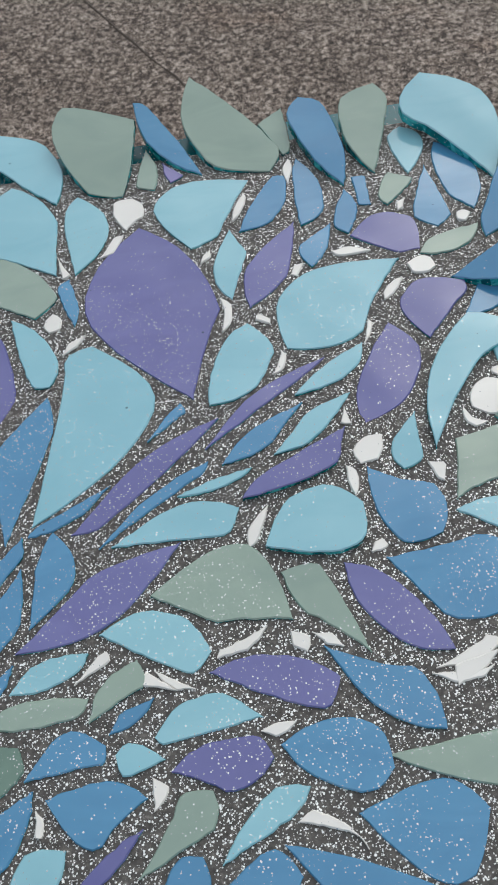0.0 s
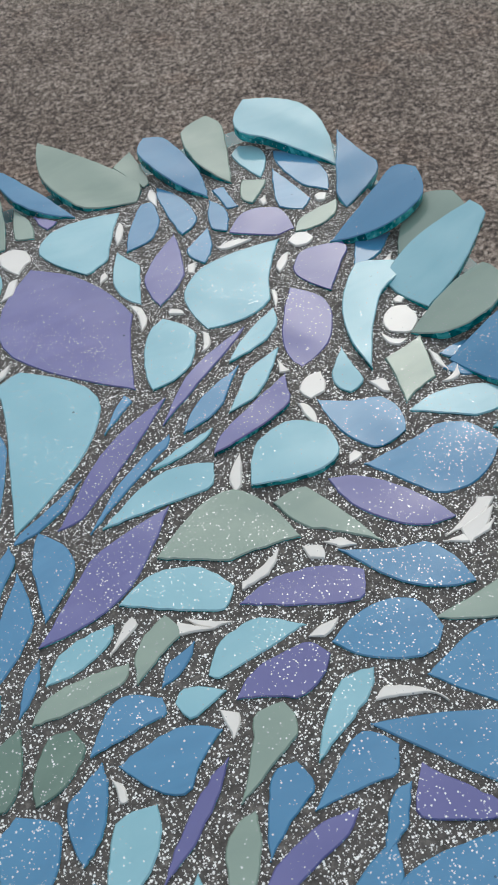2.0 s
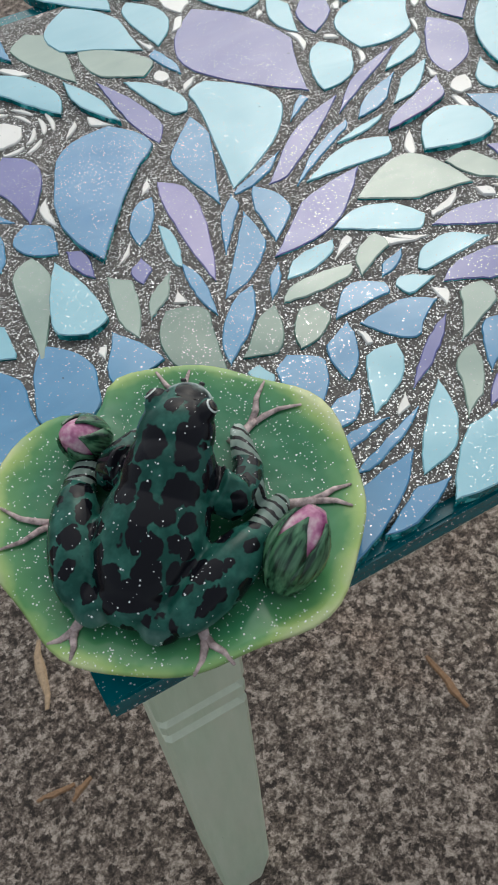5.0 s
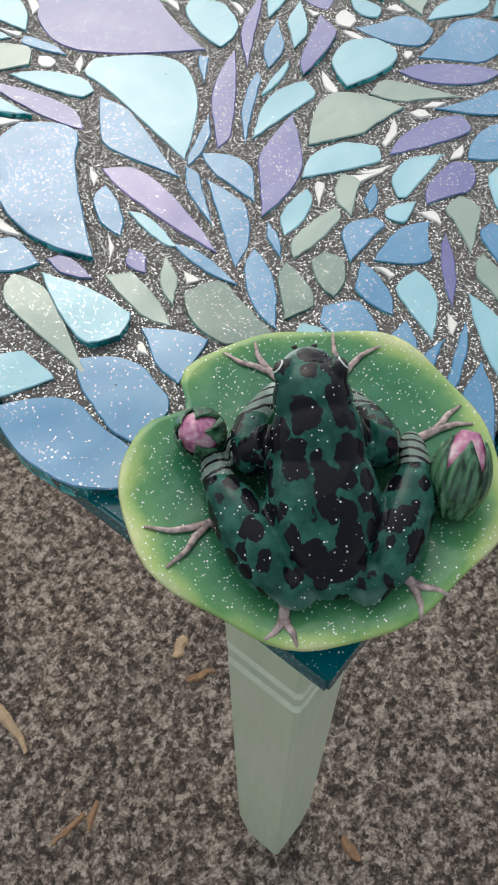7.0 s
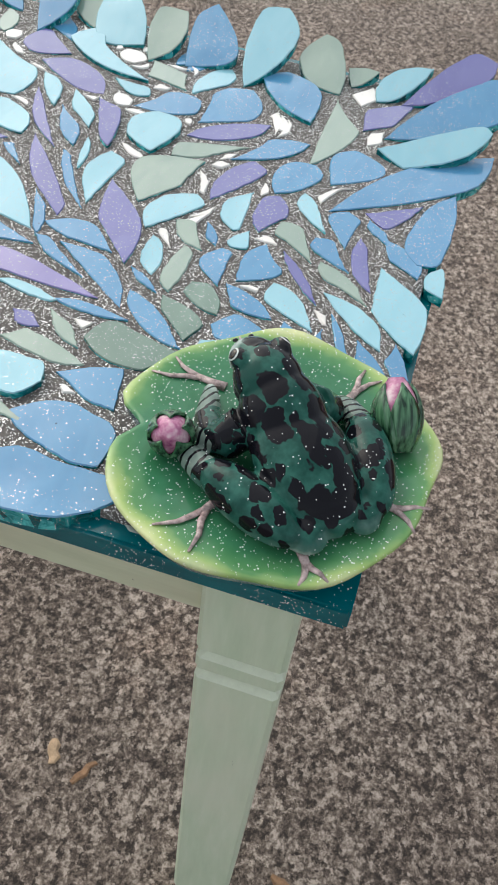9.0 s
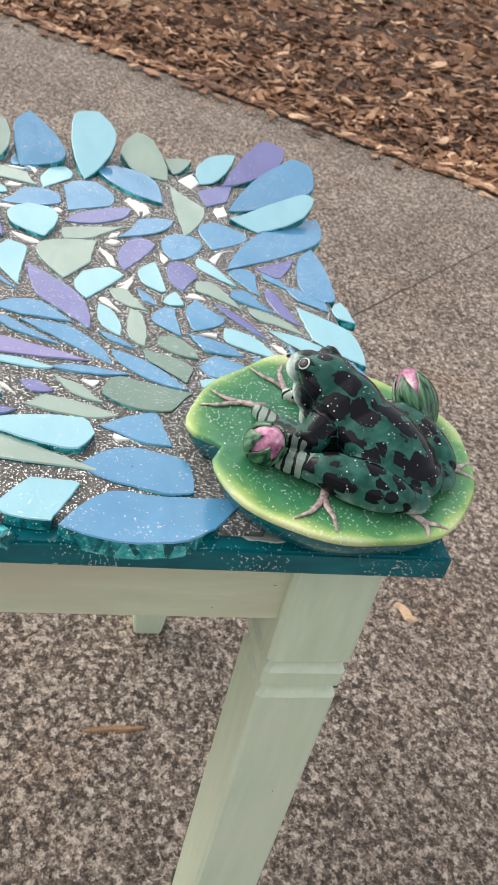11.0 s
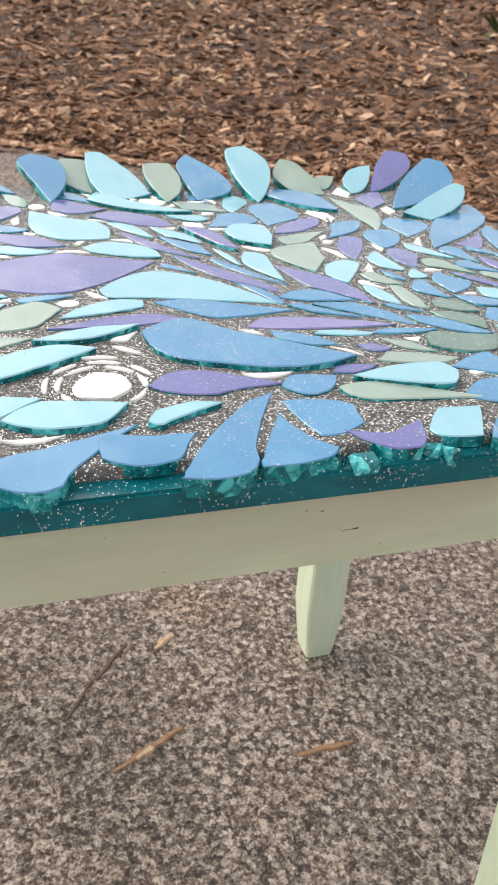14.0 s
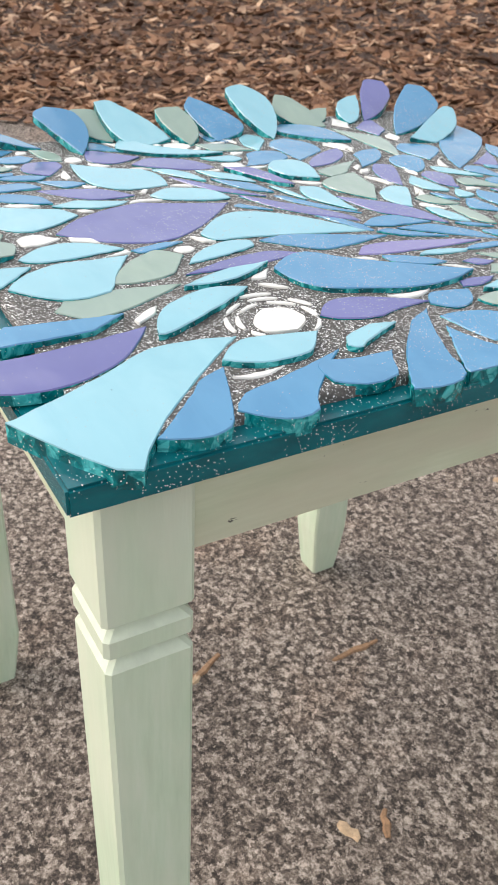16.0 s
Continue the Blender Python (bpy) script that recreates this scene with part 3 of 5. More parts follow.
def pad_radius(a):
    """a: radians from +x."""
    notch = math.exp(-((math.degrees(a) % 360 - 99) / 8.5) ** 2)
    return 0.0660 + 0.0014 * math.sin(2 * a + 2.6) + 0.0016 * math.sin(5 * a + 1.0) + 0.0010 * math.sin(9 * a) - 0.0125 * notch


bm = bmesh.new()
NA = 72
profile = ((0.0, 0.0005), (0.76, 0.001), (0.87, 0.0052), (0.95, 0.0125), (0.99, 0.0178), (1.0, 0.0198), (0.986, 0.0208), (0.94, 0.0203), (0.80, 0.0193), (0.55, 0.0188), (0.25, 0.0190), (0.0, 0.0194))
rings = []
for f, h in profile:
    ring = []
    for k in range(NA):
        a = 2 * math.pi * k / NA
        wave = 0.0014 * math.sin(3 * a + 0.5) + 0.0007 * math.sin(7 * a)
        ring.append(bm.verts.new((max(f, 0.001) * pad_radius(a) * math.cos(a), max(f, 0.001) * pad_radius(a) * math.sin(a), h + (wave * f * f if h > 0.002 else 0.0))))
    rings.append(ring)
for n, (a, b) in enumerate(zip(rings, rings[1:])):
    for k in range(NA):
        fc = bm.faces.new((a[k], a[(k + 1) % NA], b[(k + 1) % NA], b[k]))
        fc.material_index = 1 if n < 4 else 0
bm.faces.new(rings[0][::-1])
bm.faces.new(rings[-1])
bmesh.ops.recalc_face_normals(bm, faces=bm.faces)
part("lily_pad", bm, [PAD, TEAL], ornament, "glossy green lily pad with a yellow-green rim and teal underside", True)
PAD_TOP = 0.0191


def bud(base, tip, radius):
    """A closed water lily bud: green sepals round a pink tip."""
    base, tip = Vector(base), Vector(tip)
    axis = tip - base
    long = axis.length
    frame_turn = axis.to_track_quat("Z", "Y").to_matrix().to_4x4()
    m = Matrix.Translation(base) @ frame_turn

    def shape(f):
        return radius * (math.sin(math.pi * min(0.98, 0.12 + 0.80 * f)) ** 0.75)

    bm = bmesh.new()
    rings = []
    for k in range(13):
        f = k / 12
        rings.append([(shape(f) * 0.93 * math.cos(a), shape(f) * 0.93 * math.sin(a), long * f) for a in (2 * math.pi * i / 20 for i in range(20))])
    loft(bm, rings)
    core = part("flower_bud", bm, PETAL, ornament, "pink and white bud tip with dark green sepals", True)
    core.matrix_local = m
    for k in range(5):
        bm = bmesh.new()
        mid = 2 * math.pi * k / 5 + 0.4
        rows = []
        for q in range(9):
            f = 0.92 * q / 8
            half = 0.78 * (1 - (q / 8) ** 2.6) + 0.02
            rows.append([[bm.verts.new(((shape(f) + lift) * math.cos(mid + half * u), (shape(f) + lift) * math.sin(mid + half * u), long * f)) for u in (-1, -0.5, 0, 0.5, 1)] for lift in (0.0, 0.0011)])
        for (a0, a1), (b0, b1) in zip(rows, rows[1:]):
            for u in range(4):
                bm.faces.new((a1[u], a1[u + 1], b1[u + 1], b1[u]))
            bm.faces.new((a0[0], a1[0], b1[0], b0[0]))
            bm.faces.new((a1[4], a0[4], b0[4], b1[4]))
        bmesh.ops.recalc_face_normals(bm, faces=bm.faces)
        part("sepal", bm, BUD, core, "dark green veined sepal", True)


bud((-0.0120, 0.0375, 0.0205), (-0.0245, 0.0348, 0.0375), 0.0083)
bud((0.014, -0.0475, 0.0205), (0.0345, -0.0385, 0.0400), 0.0096)

# the frog is one smooth mesh, x ahead, y to its own left
bm = bmesh.new()


def tilt(rx, ry, rz):
    return Euler((radians(rx), radians(ry), radians(rz))).to_matrix()


ball(bm, (-0.011, 0, 0.0135), (0.029, 0.0192, 0.0145), tilt(0, -17, 0), 28)
ball(bm, (0.007, 0, 0.0190), (0.0215, 0.0170, 0.0150), tilt(0, -34, 0), 28)
ball(bm, (0.0205, 0.0008, 0.0285), (0.0150, 0.0136, 0.0102), tilt(0, -14, 2), 28)
ball(bm, (0.0325, 0.0012, 0.0290), (0.0098, 0.0098, 0.0076), tilt(0, 10, 4), 24)
ball(bm, (0.0255, 0.001, 0.0205), (0.0110, 0.0105, 0.0105), tilt(0, -30, 0), 24)
ball(bm, (0.016, 0, 0.011), (0.014, 0.0135, 0.012), None, 20)
ball(bm, (-0.031, 0, 0.0075), (0.0105, 0.0135, 0.0085), None, 20)
for side in (1, -1):
    ball(bm, (0.0280, 0.001 + side * 0.0086, 0.0345), (0.0056, 0.0040, 0.0038), None, 16)
    ball(bm, (-0.0170, side * 0.0255, 0.0088), (0.0245, 0.0098, 0.0098), tilt(0, -3, side * 22), 24)
    ball(bm, (-0.0340, side * 0.0125, 0.0055), (0.0100, 0.0080, 0.0062), tilt(0, 0, side * 24), 18)
    tube(bm, ((-0.002, side * 0.0315, 0.0085), (0.005, side * 0.0340, 0.0075), (0.0130, side * 0.0350, 0.0058), (0.0205, side * 0.0355, 0.0030)), (0.0068, 0.0060, 0.0050, 0.0034), 12)
    tube(bm, ((0.010, side * 0.0150, 0.0185), (0.0110, side * 0.0215, 0.0125), (0.0170, side * 0.0240, 0.0088), (0.0285, side * 0.0210, 0.0068), (0.0390, side * 0.0150, 0.0044), (0.0475, side * 0.0105, 0.0018)), (0.0085, 0.0080, 0.0072, 0.0056, 0.0044, 0.0028), 12)
rough_me = bpy.data.meshes.new("frog_rough")
bm.to_mesh(rough_me)
bm.free()
rough = new("frog_rough", rough_me)
mod = rough.modifiers.new("fuse", "REMESH")
mod.mode, mod.voxel_size = "VOXEL", 0.0008
mod = rough.modifiers.new("soften", "SMOOTH")
mod.factor, mod.iterations = 0.5, 3
bpy.context.view_layer.update()
smooth_me = bpy.data.meshes.new_from_object(rough.evaluated_get(bpy.context.evaluated_depsgraph_get()))
bpy.data.objects.remove(rough)
bm = bmesh.new()
bm.from_mesh(smooth_me)
for fc in bm.faces:
    fc.smooth = True
FROG_TURN = 44.0
FROG_AT = Vector((-0.0074, -0.0077, PAD_TOP - 0.001))
frog = part("frog", bm, FROG, ornament, "dark green frog with black spots and pale belly", True)
frog.location, frog.rotation_euler = FROG_AT, (0, 0, radians(FROG_TURN))


def eye(side):
    """A painted eye: a low dome with a white rim, a black ring, a brown iris line and a black pupil."""
    out = Vector((0.26, side * 0.72, 0.62)).normalized()
    bm = bmesh.new()
    rings = []
    for r, h, mat in ((0.0029, -0.0014, 1), (0.0027, 0.0001, 1), (0.0022, 0.0005, 0), (0.0016, 0.0008, 1), (0.0012, 0.0010, 2), (0.0008, 0.0011, 1)):
        rings.append(([bm.verts.new((r * math.cos(a), r * math.sin(a), h)) for a in (2 * math.pi * k / 20 for k in range(20))], mat))
    for (a, _), (b, mat) in zip(rings, rings[1:]):
        for k in range(20):
            bm.faces.new((a[k], a[(k + 1) % 20], b[(k + 1) % 20], b[k])).material_index = mat
    bm.faces.new(rings[-1][0]).material_index = 1
    ob = part("eye", bm, [EYE_WHITE, EYE_BLACK, EYE_BROWN], frog, "white-ringed black painted eye", True)
    ob.matrix_local = Matrix.Translation(Vector((0.0287, 0.001 + side * 0.0090, 0.0350)) + out * 0.0026) @ out.to_track_quat("Z", "Y").to_matrix().to_4x4()
    bm = bmesh.new()
    ball(bm, (0, 0, 0), (0.0009, 0.0012, 0.0008), None, 8)
    part("nostril", bm, EYE_BLACK, frog, "small black nostril", True).location = (0.0413, 0.0016 + side * 0.0034, 0.0318)


eye(1)
eye(-1)


def foot(root, *tips):
    """Raised painted toes that fork over the pad; world places."""
    turn_back = Matrix.Rotation(radians(-FROG_TURN), 4, "Z")

    def own(p, z):
        q = turn_back @ (Vector((p[0], p[1], 0)) - PAD_AT - Vector((FROG_AT.x, FROG_AT.y, 0)))
        return Vector((q.x, q.y, z))

    def pad_high(p):
        far = (Vector((p[0], p[1], 0)) - PAD_AT).length / 0.0660
        turn = math.atan2(p[1] - PAD_AT.y, p[0] - PAD_AT.x)
        return (0.0189 if far < 0.75 else 0.0191 + 0.0012 * min(1.0, (far - 0.75) / 0.2)) + far * far * (0.0014 * math.sin(3 * turn + 0.5) + 0.0007 * math.sin(7 * turn)) - FROG_AT.z

    bm = bmesh.new()
    a = own(root, pad_high(root) + 0.0008)
    ends = [own(t, pad_high(t) + 0.0004) for t in tips]
    fork = a.lerp(sum(ends, Vector()) / len(ends), 0.32)
    start = a + (a - fork).normalized() * 0.006
    tube(bm, (start, a, fork), (0.0026, 0.0019, 0.0017), 8, 0, 0.6)
    for e in ends:
        bow = fork.lerp(e, 0.55) + Vector((-(e - fork).y, (e - fork).x, 0)) * 0.08
        tube(bm, (fork.lerp(start, 0.25), fork.lerp(bow, 0.4), bow, e), (0.0013, 0.0014, 0.0011, 0.0005), 8, 0, 0.6)
    part("foot", bm, TOE, frog, "pale pink forked toes", True)


foot((-0.1378, -0.1340), (-0.1300, -0.1150), (-0.1415, -0.1085))
foot((-0.1965, -0.1560), (-0.2168, -0.1385), (-0.2232, -0.1545))
foot((-0.2092, -0.1928), (-0.2212, -0.1942), (-0.2168, -0.2038))
foot((-0.1755, -0.2150), (-0.1727, -0.2320), (-0.1852, -0.2285))
foot((-0.1245, -0.1895), (-0.1045, -0.1925), (-0.1090, -0.2005))
foot((-0.1272, -0.1530), (-0.1080, -0.1360), (-0.1020, -0.1540))

# ---- splinters on the pavement ----
RED_CHIP, TAN_CHIP = "torn reddish brown bark splinter lying on the concrete", "pale tan wood splinter lying on the concrete"
splinter(0.074, 0.066, 0.114, -0.005, 0.0042, DRY_WOOD, RED_CHIP, 6, 1)
splinter(0.084, 0.042, 0.100, 0.020, 0.0040, PALE_WOOD, TAN_CHIP, 4, 2)
splinter(0.054, -0.106, 0.057, -0.163, 0.0042, DRY_WOOD, RED_CHIP, 6, 3)
splinter(0.227, -0.002, 0.243, -0.025, 0.0045, PALE_WOOD, TAN_CHIP, 4, 4)
splinter(-0.104, -0.010, -0.124, -0.019, 0.0060, PALE_WOOD, TAN_CHIP, 4, 5)
splinter(-0.110, -0.053, -0.134, -0.041, 0.0040, DRY_WOOD, RED_CHIP, 4, 6)
splinter(0.235, -0.478, 0.205, -0.492, 0.0090, PALE_WOOD, TAN_CHIP, 4, 7)
splinter(-0.252, 0.090, -0.266, 0.022, 0.0045, PALE_WOOD, TAN_CHIP, 5, 8)
splinter(-0.148, -0.225, -0.154, -0.246, 0.0042, DRY_WOOD, TAN_CHIP, 4, 9)
splinter(-0.304, -0.048, -0.270, -0.050, 0.0030, DRY_WOOD, RED_CHIP, 5, 10)
splinter(-0.256, -0.052, -0.278, -0.062, 0.0035, DRY_WOOD, RED_CHIP, 5, 11)
splinter(0.146, 0.101, 0.194, 0.070, 0.0022, TWIG_WOOD, "thin dry grey-brown twig lying on the concrete", 7, 21)
splinter(0.194, 0.066, 0.237, 0.028, 0.0026, TWIG_WOOD, "broken dark bark strip lying on the concrete", 6, 22)
splinter(0.234, -0.012, 0.244, -0.023, 0.0042, PALE_WOOD, TAN_CHIP, 3, 23)
leaf_tuft(-0.15, 6.7, 0.26, 40, 3)
leaf_tuft(0.05, 6.0, 0.09, 10, 7)
leaf_tuft(4.6, 5.2, 0.09, 12, 5)


# ---- the mosaic shards ----
SHARD_LABELS = {AQUA: "pale aqua glass shard", BLUE: "sky blue glass shard", PURPLE: "purple glass shard", LILAC: "lilac glass shard",
                SAGE: "sage green glass shard", MOSS: "dark moss green glass shard", WHITE: "small white glass shard"}


def swell(u, m, tail, nose):
    """Half width along a shard: straight tapers at 1, rounder above it."""
    s, e = (u / m, tail) if u < m else ((1 - u) / (1 - m), nose)
    return 1 - (1 - min(max(s, 0.0), 1.0)) ** e


shard_rng = random.Random(11)


def glass_piece(colour, x, y, left, right, rise_x=0.0, rise_y=0.0, proud=0.0):
    """Turns two flat sides of an outline round (x, y) into a cut piece of glass with a bevelled rim."""
    both = left + right
    low = min(p.x if rise_x else p.y for p in both) if rise_x or rise_y else 0.0

    reach = max(p.length for p in both)
    steep = min(0.022, 0.0005 / reach)
    lean_x, lean_y = (0.0, 0.0) if rise_x or rise_y else (shard_rng.uniform(-steep, steep), shard_rng.uniform(-steep, steep))
    proud += 0.0006

    def lifted(p, z):
        return Vector((p.x, p.y, z + lean_x * p.x + lean_y * p.y + (rise_x * (p.x - low) if rise_x else rise_y * (p.y - low) if rise_y else 0.0)))

    over_edge = x + min(p.x for p in both) < X0 + 0.006
    thick = 0.0045 if colour is WHITE else 0.0088 if over_edge else 0.0056
    bm = bmesh.new()
    k = len(left)
    rows = []
    for z, shrink in ((-thick, 0.0003), (-0.0006, 0.0), (0.0, 0.0005)):
        l_row, r_row = [], []
        for p, q in zip(left, right):
            d = (q - p) * 0.5
            f = min(0.4, shrink / max(d.length, 1e-6))
            l_row.append(bm.verts.new(lifted(p + d * f, z)))
            r_row.append(bm.verts.new(lifted(q - d * f, z)))
        rows.append((l_row, r_row))
    for n, (u, v) in enumerate(zip(rows, rows[1:])):
        for s, flip in ((0, False), (1, True)):
            for i in range(k - 1):
                quad = (u[s][i], v[s][i], v[s][i + 1], u[s][i + 1])
                bm.faces.new(quad[::-1] if flip else quad).material_index = 1 - n
        bm.faces.new((u[0][0], u[1][0], v[1][0], v[0][0])).material_index = 1 - n
        bm.faces.new((u[0][-1], v[0][-1], v[1][-1], u[1][-1])).material_index = 1 - n
    for row, flip, mat in ((rows[-1], False, 0), (rows[0], True, 1)):
        for i in range(k - 1):
            quad = (row[0][i], row[1][i], row[1][i + 1], row[0][i + 1])
            bm.faces.new(quad[::-1] if flip else quad).material_index = mat
    ob = part("glass_shard", bm, [colour, WHITE if colour is WHITE else EDGE], bed, SHARD_LABELS[colour])
    ob.location = (x, y, TOP + proud + shard_rng.uniform(-0.0002, 0.0003))


def shard(colour, x, y, turn, length, left, right, left_at, right_at, tail, nose, right_tail, right_nose, rise_x=0.0, rise_y=0.0, proud=0.0):
    """A cut piece of glass: length along turn (degrees), its greatest half widths to both sides and where they lie,
    and how blunt its two ends are on each side. rise: how steeply it tips up towards +x or +y. proud: how far it stands above the rest."""
    left_at, right_at = min(max(left_at, 0.1), 0.9), min(max(right_at, 0.1), 0.9)
    small = length < 0.022
    n = 10 if small else 18
    us = [(1 - math.cos(math.pi * k / n)) / 2 for k in range(n + 1)]
    c, s = math.cos(radians(turn)), math.sin(radians(turn))
    chip = 0.00020 if small else 0.00034
    sides = ([], [])
    for u in us:
        p = u * length - length / 2
        hi, lo = left * swell(u, left_at, tail, nose), -right * swell(u, right_at, right_tail, right_nose)
        if hi - lo < 0.0005:
            hi, lo = (hi + lo) / 2 + 0.00025, (hi + lo) / 2 - 0.00025
        rough_edge = min(chip, 0.2 * (hi - lo))
        for side, q in zip(sides, (hi, lo)):
            q += shard_rng.uniform(-rough_edge, rough_edge)
            side.append(Vector((c * p - s * q, s * p + c * q, 0)))
    glass_piece(colour, x, y, *sides, rise_x, rise_y, proud)


def ring_sliver(radius, start, stop, half):
    """A thin curved white sliver on a ring round the white disc (degrees)."""
    cx, cy = -0.139, 0.0995
    mid = radians((start + stop) / 2)
    ox, oy = radius * math.cos(mid), radius * math.sin(mid)
    outer, inner = [], []
    for k in range(7):
        f = k / 6
        a = radians(start + (stop - start) * f)
        w = half * (0.35 + 0.65 * math.sin(math.pi * f) ** 0.6)
        outer.append(Vector(((radius + w) * math.cos(a) - ox, (radius + w) * math.sin(a) - oy, 0)))
        inner.append(Vector(((radius - w) * math.cos(a) - ox, (radius - w) * math.sin(a) - oy, 0)))
    glass_piece(WHITE, cx + ox, cy + oy, inner, outer)


ring_sliver(0.0188, -150, -112, 0.0013)
ring_sliver(0.0190, -100, -64, 0.0015)
ring_sliver(0.0192, -54, -12, 0.0014)
ring_sliver(0.0190, 4, 42, 0.0013)
ring_sliver(0.0190, 56, 98, 0.0015)
ring_sliver(0.0188, 110, 132, 0.0012)
ring_sliver(0.0243, -70, -40, 0.0015)
ring_sliver(0.0246, -28, 8, 0.0016)
ring_sliver(0.0244, 20, 52, 0.0014)
ring_sliver(0.0244, 64, 98, 0.0014)
ring_sliver(0.0296, -22, 10, 0.0015)


def chunk(x, y, size, seed):
    """A broken lump of glass under the rim of the mosaic: facets, no round edge."""
    rng = random.Random(seed)
    bm = bmesh.new()
    for k in range(14):
        a, h = rng.uniform(0, 2 * math.pi), rng.uniform(-1, 1)
        r = size * rng.uniform(0.75, 1.0) * math.sqrt(1 - h * h * 0.8)
        bm.verts.new((0.75 * r * math.cos(a), 1.2 * r * math.sin(a), min(0.0024, 0.0055 * h - 0.001)))
    hull = bmesh.ops.convex_hull(bm, input=bm.verts)
    bmesh.ops.delete(bm, geom=[v for v in hull["geom_interior"] if isinstance(v, bmesh.types.BMVert)], context="VERTS")
    bmesh.ops.recalc_face_normals(bm, faces=bm.faces)
    ob = part("glass_chunk", bm, EDGE, bed, "broken turquoise glass lump with glitter")
    ob.location = (x, y, 0.4965)


for k, (x, y, size) in enumerate(((-0.211, 0.019, 0.0085), (-0.214, 0.008, 0.0090), (-0.210, -0.022, 0.0070), (-0.213, -0.031, 0.0060), (-0.206, 0.062, 0.0055), (-0.207, 0.134, 0.0060), (-0.213, 0.176, 0.0065))):
    chunk(x, y, size, 40 + k)

# a scuffed spot of primer on the bare corner of the board
bm = bmesh.new()
spot_rng = random.Random(5)
outline = []
for k in range(18):
    a = 2 * math.pi * k / 18
    outline.append((0.0032 * math.cos(a) * spot_rng.uniform(0.7, 1.15), 0.0125 * math.sin(a) * spot_rng.uniform(0.75, 1.1)))
low = [bm.verts.new((p, q, 0.0)) for p, q in outline]
high = [bm.verts.new((p * 0.9, q * 0.9, 0.0005)) for p, q in outline]
for k in range(18):
    bm.faces.new((low[k], low[(k + 1) % 18], high[(k + 1) % 18], high[k]))
bm.faces.new(high)
bmesh.ops.recalc_face_normals(bm, faces=bm.faces)
scuff = part("scuff", bm, BARE, slab, "pale scuffed patch in the teal paint")
scuff.location = (-0.2075, -0.131, SLAB_TOP + 0.0001)

shard(AQUA, -0.0553, 0.2189, -60.0, 0.0776, 0.0208, 0.0099, 0.39, 0.21, 1.48, 2.85, 0.79, 2.04)
shard(SAGE, -0.0033, 0.2105, -124.9, 0.0528, 0.0175, 0.0425, 0.86, 0.22, 1.29, 2.44, 2.22, 2.21, rise_y=0.2)
shard(BLUE, 0.0279, 0.2185, 119.9, 0.0626, 0.0101, 0.0046, 0.54, 0.88, 2.16, 1.87, 2.22, 2.99, rise_y=0.2)
shard(SAGE, 0.0161, 0.2017, -87.1, 0.0332, 0.0039, 0.0094, 0.47, 0.85, 1.51, 2.14, 1.39, 1.31)
shard(LILAC, 0.0247, 0.1969, -80.8, 0.0169, 0.0085, 0.0015, 0.85, 0.41, 1.04, 1.21, 0.69, 1.44)
shard(SAGE, 0.0629, 0.2213, -64.5, 0.0786, 0.0127, 0.0240, 0.86, 0.67, 1.79, 2.47, 3.22, 1.65, rise_y=0.2)
shard(AQUA, -0.0487, 0.1683, -72.9, 0.0728, 0.0134, 0.0328, 0.51, 0.54, 2.76, 0.91, 4.03, 0.79)
shard(AQUA, -0.0263, 0.1601, 85.9, 0.0562, 0.0070, 0.0166, 0.73, 0.54, 1.44, 2.23, 2.06, 2.35)
shard(WHITE, 0.0021, 0.1696, 78.1, 0.0233, 0.0095, 0.0078, 0.83, 0.42, 2.56, 2.37, 0.60, 4.05)
shard(WHITE, -0.0089, 0.1474, 44.7, 0.0185, 0.0038, 0.0040, 0.82, 0.31, 0.83, 1.34, 0.94, 1.25)
shard(AQUA, 0.0492, 0.1594, 51.1, 0.0571, 0.0356, 0.0074, 0.40, 0.31, 2.52, 2.49, 1.71, 0.60)
shard(WHITE, 0.0589, 0.1621, 66.6, 0.0211, 0.0018, 0.0027, 0.40, 0.71, 1.86, 1.97, 3.50, 3.31)
shard(WHITE, 0.0375, 0.1304, -124.3, 0.0104, 0.0029, 0.0016, 0.42, 0.49, 1.19, 0.76, 1.15, 1.11)
shard(AQUA, 0.0497, 0.1228, 83.7, 0.0469, 0.0088, 0.0083, 0.49, 0.65, 3.06, 1.55, 0.86, 1.00)
shard(PURPLE, 0.0138, 0.1013, 97.3, 0.1149, 0.0379, 0.0252, 0.53, 0.41, 1.36, 2.43, 0.83, 2.80)
shard(WHITE, -0.0356, 0.1379, -83.3, 0.0146, 0.0039, 0.0004, 0.88, 0.34, 0.83, 3.04, 1.01, 2.61)
shard(SAGE, -0.0602, 0.1304, -65.3, 0.0518, 0.0158, 0.0124, 0.86, 0.60, 2.73, 2.33, 2.38, 1.05)
shard(BLUE, -0.0310, 0.1140, -87.8, 0.0308, 0.0033, 0.0063, 0.69, 0.15, 1.45, 1.10, 2.10, 1.58)
shard(WHITE, -0.0417, 0.1028, -101.1, 0.0118, 0.0053, 0.0035, 0.65, 0.44, 4.05, 3.45, 1.59, 3.21)
shard(WHITE, -0.0310, 0.0865, -138.9, 0.0156, 0.0017, 0.0034, 0.53, 0.60, 1.12, 0.66, 1.11, 0.91)
shard(AQUA, -0.0523, 0.0862, 111.7, 0.0480, 0.0071, 0.0096, 0.12, 0.35, 2.53, 1.58, 2.69, 2.89)
shard(PURPLE, -0.0716, 0.0816, -85.4, 0.0706, 0.0110, 0.0034, 0.74, 0.65, 2.12, 1.96, 1.80, 1.72)
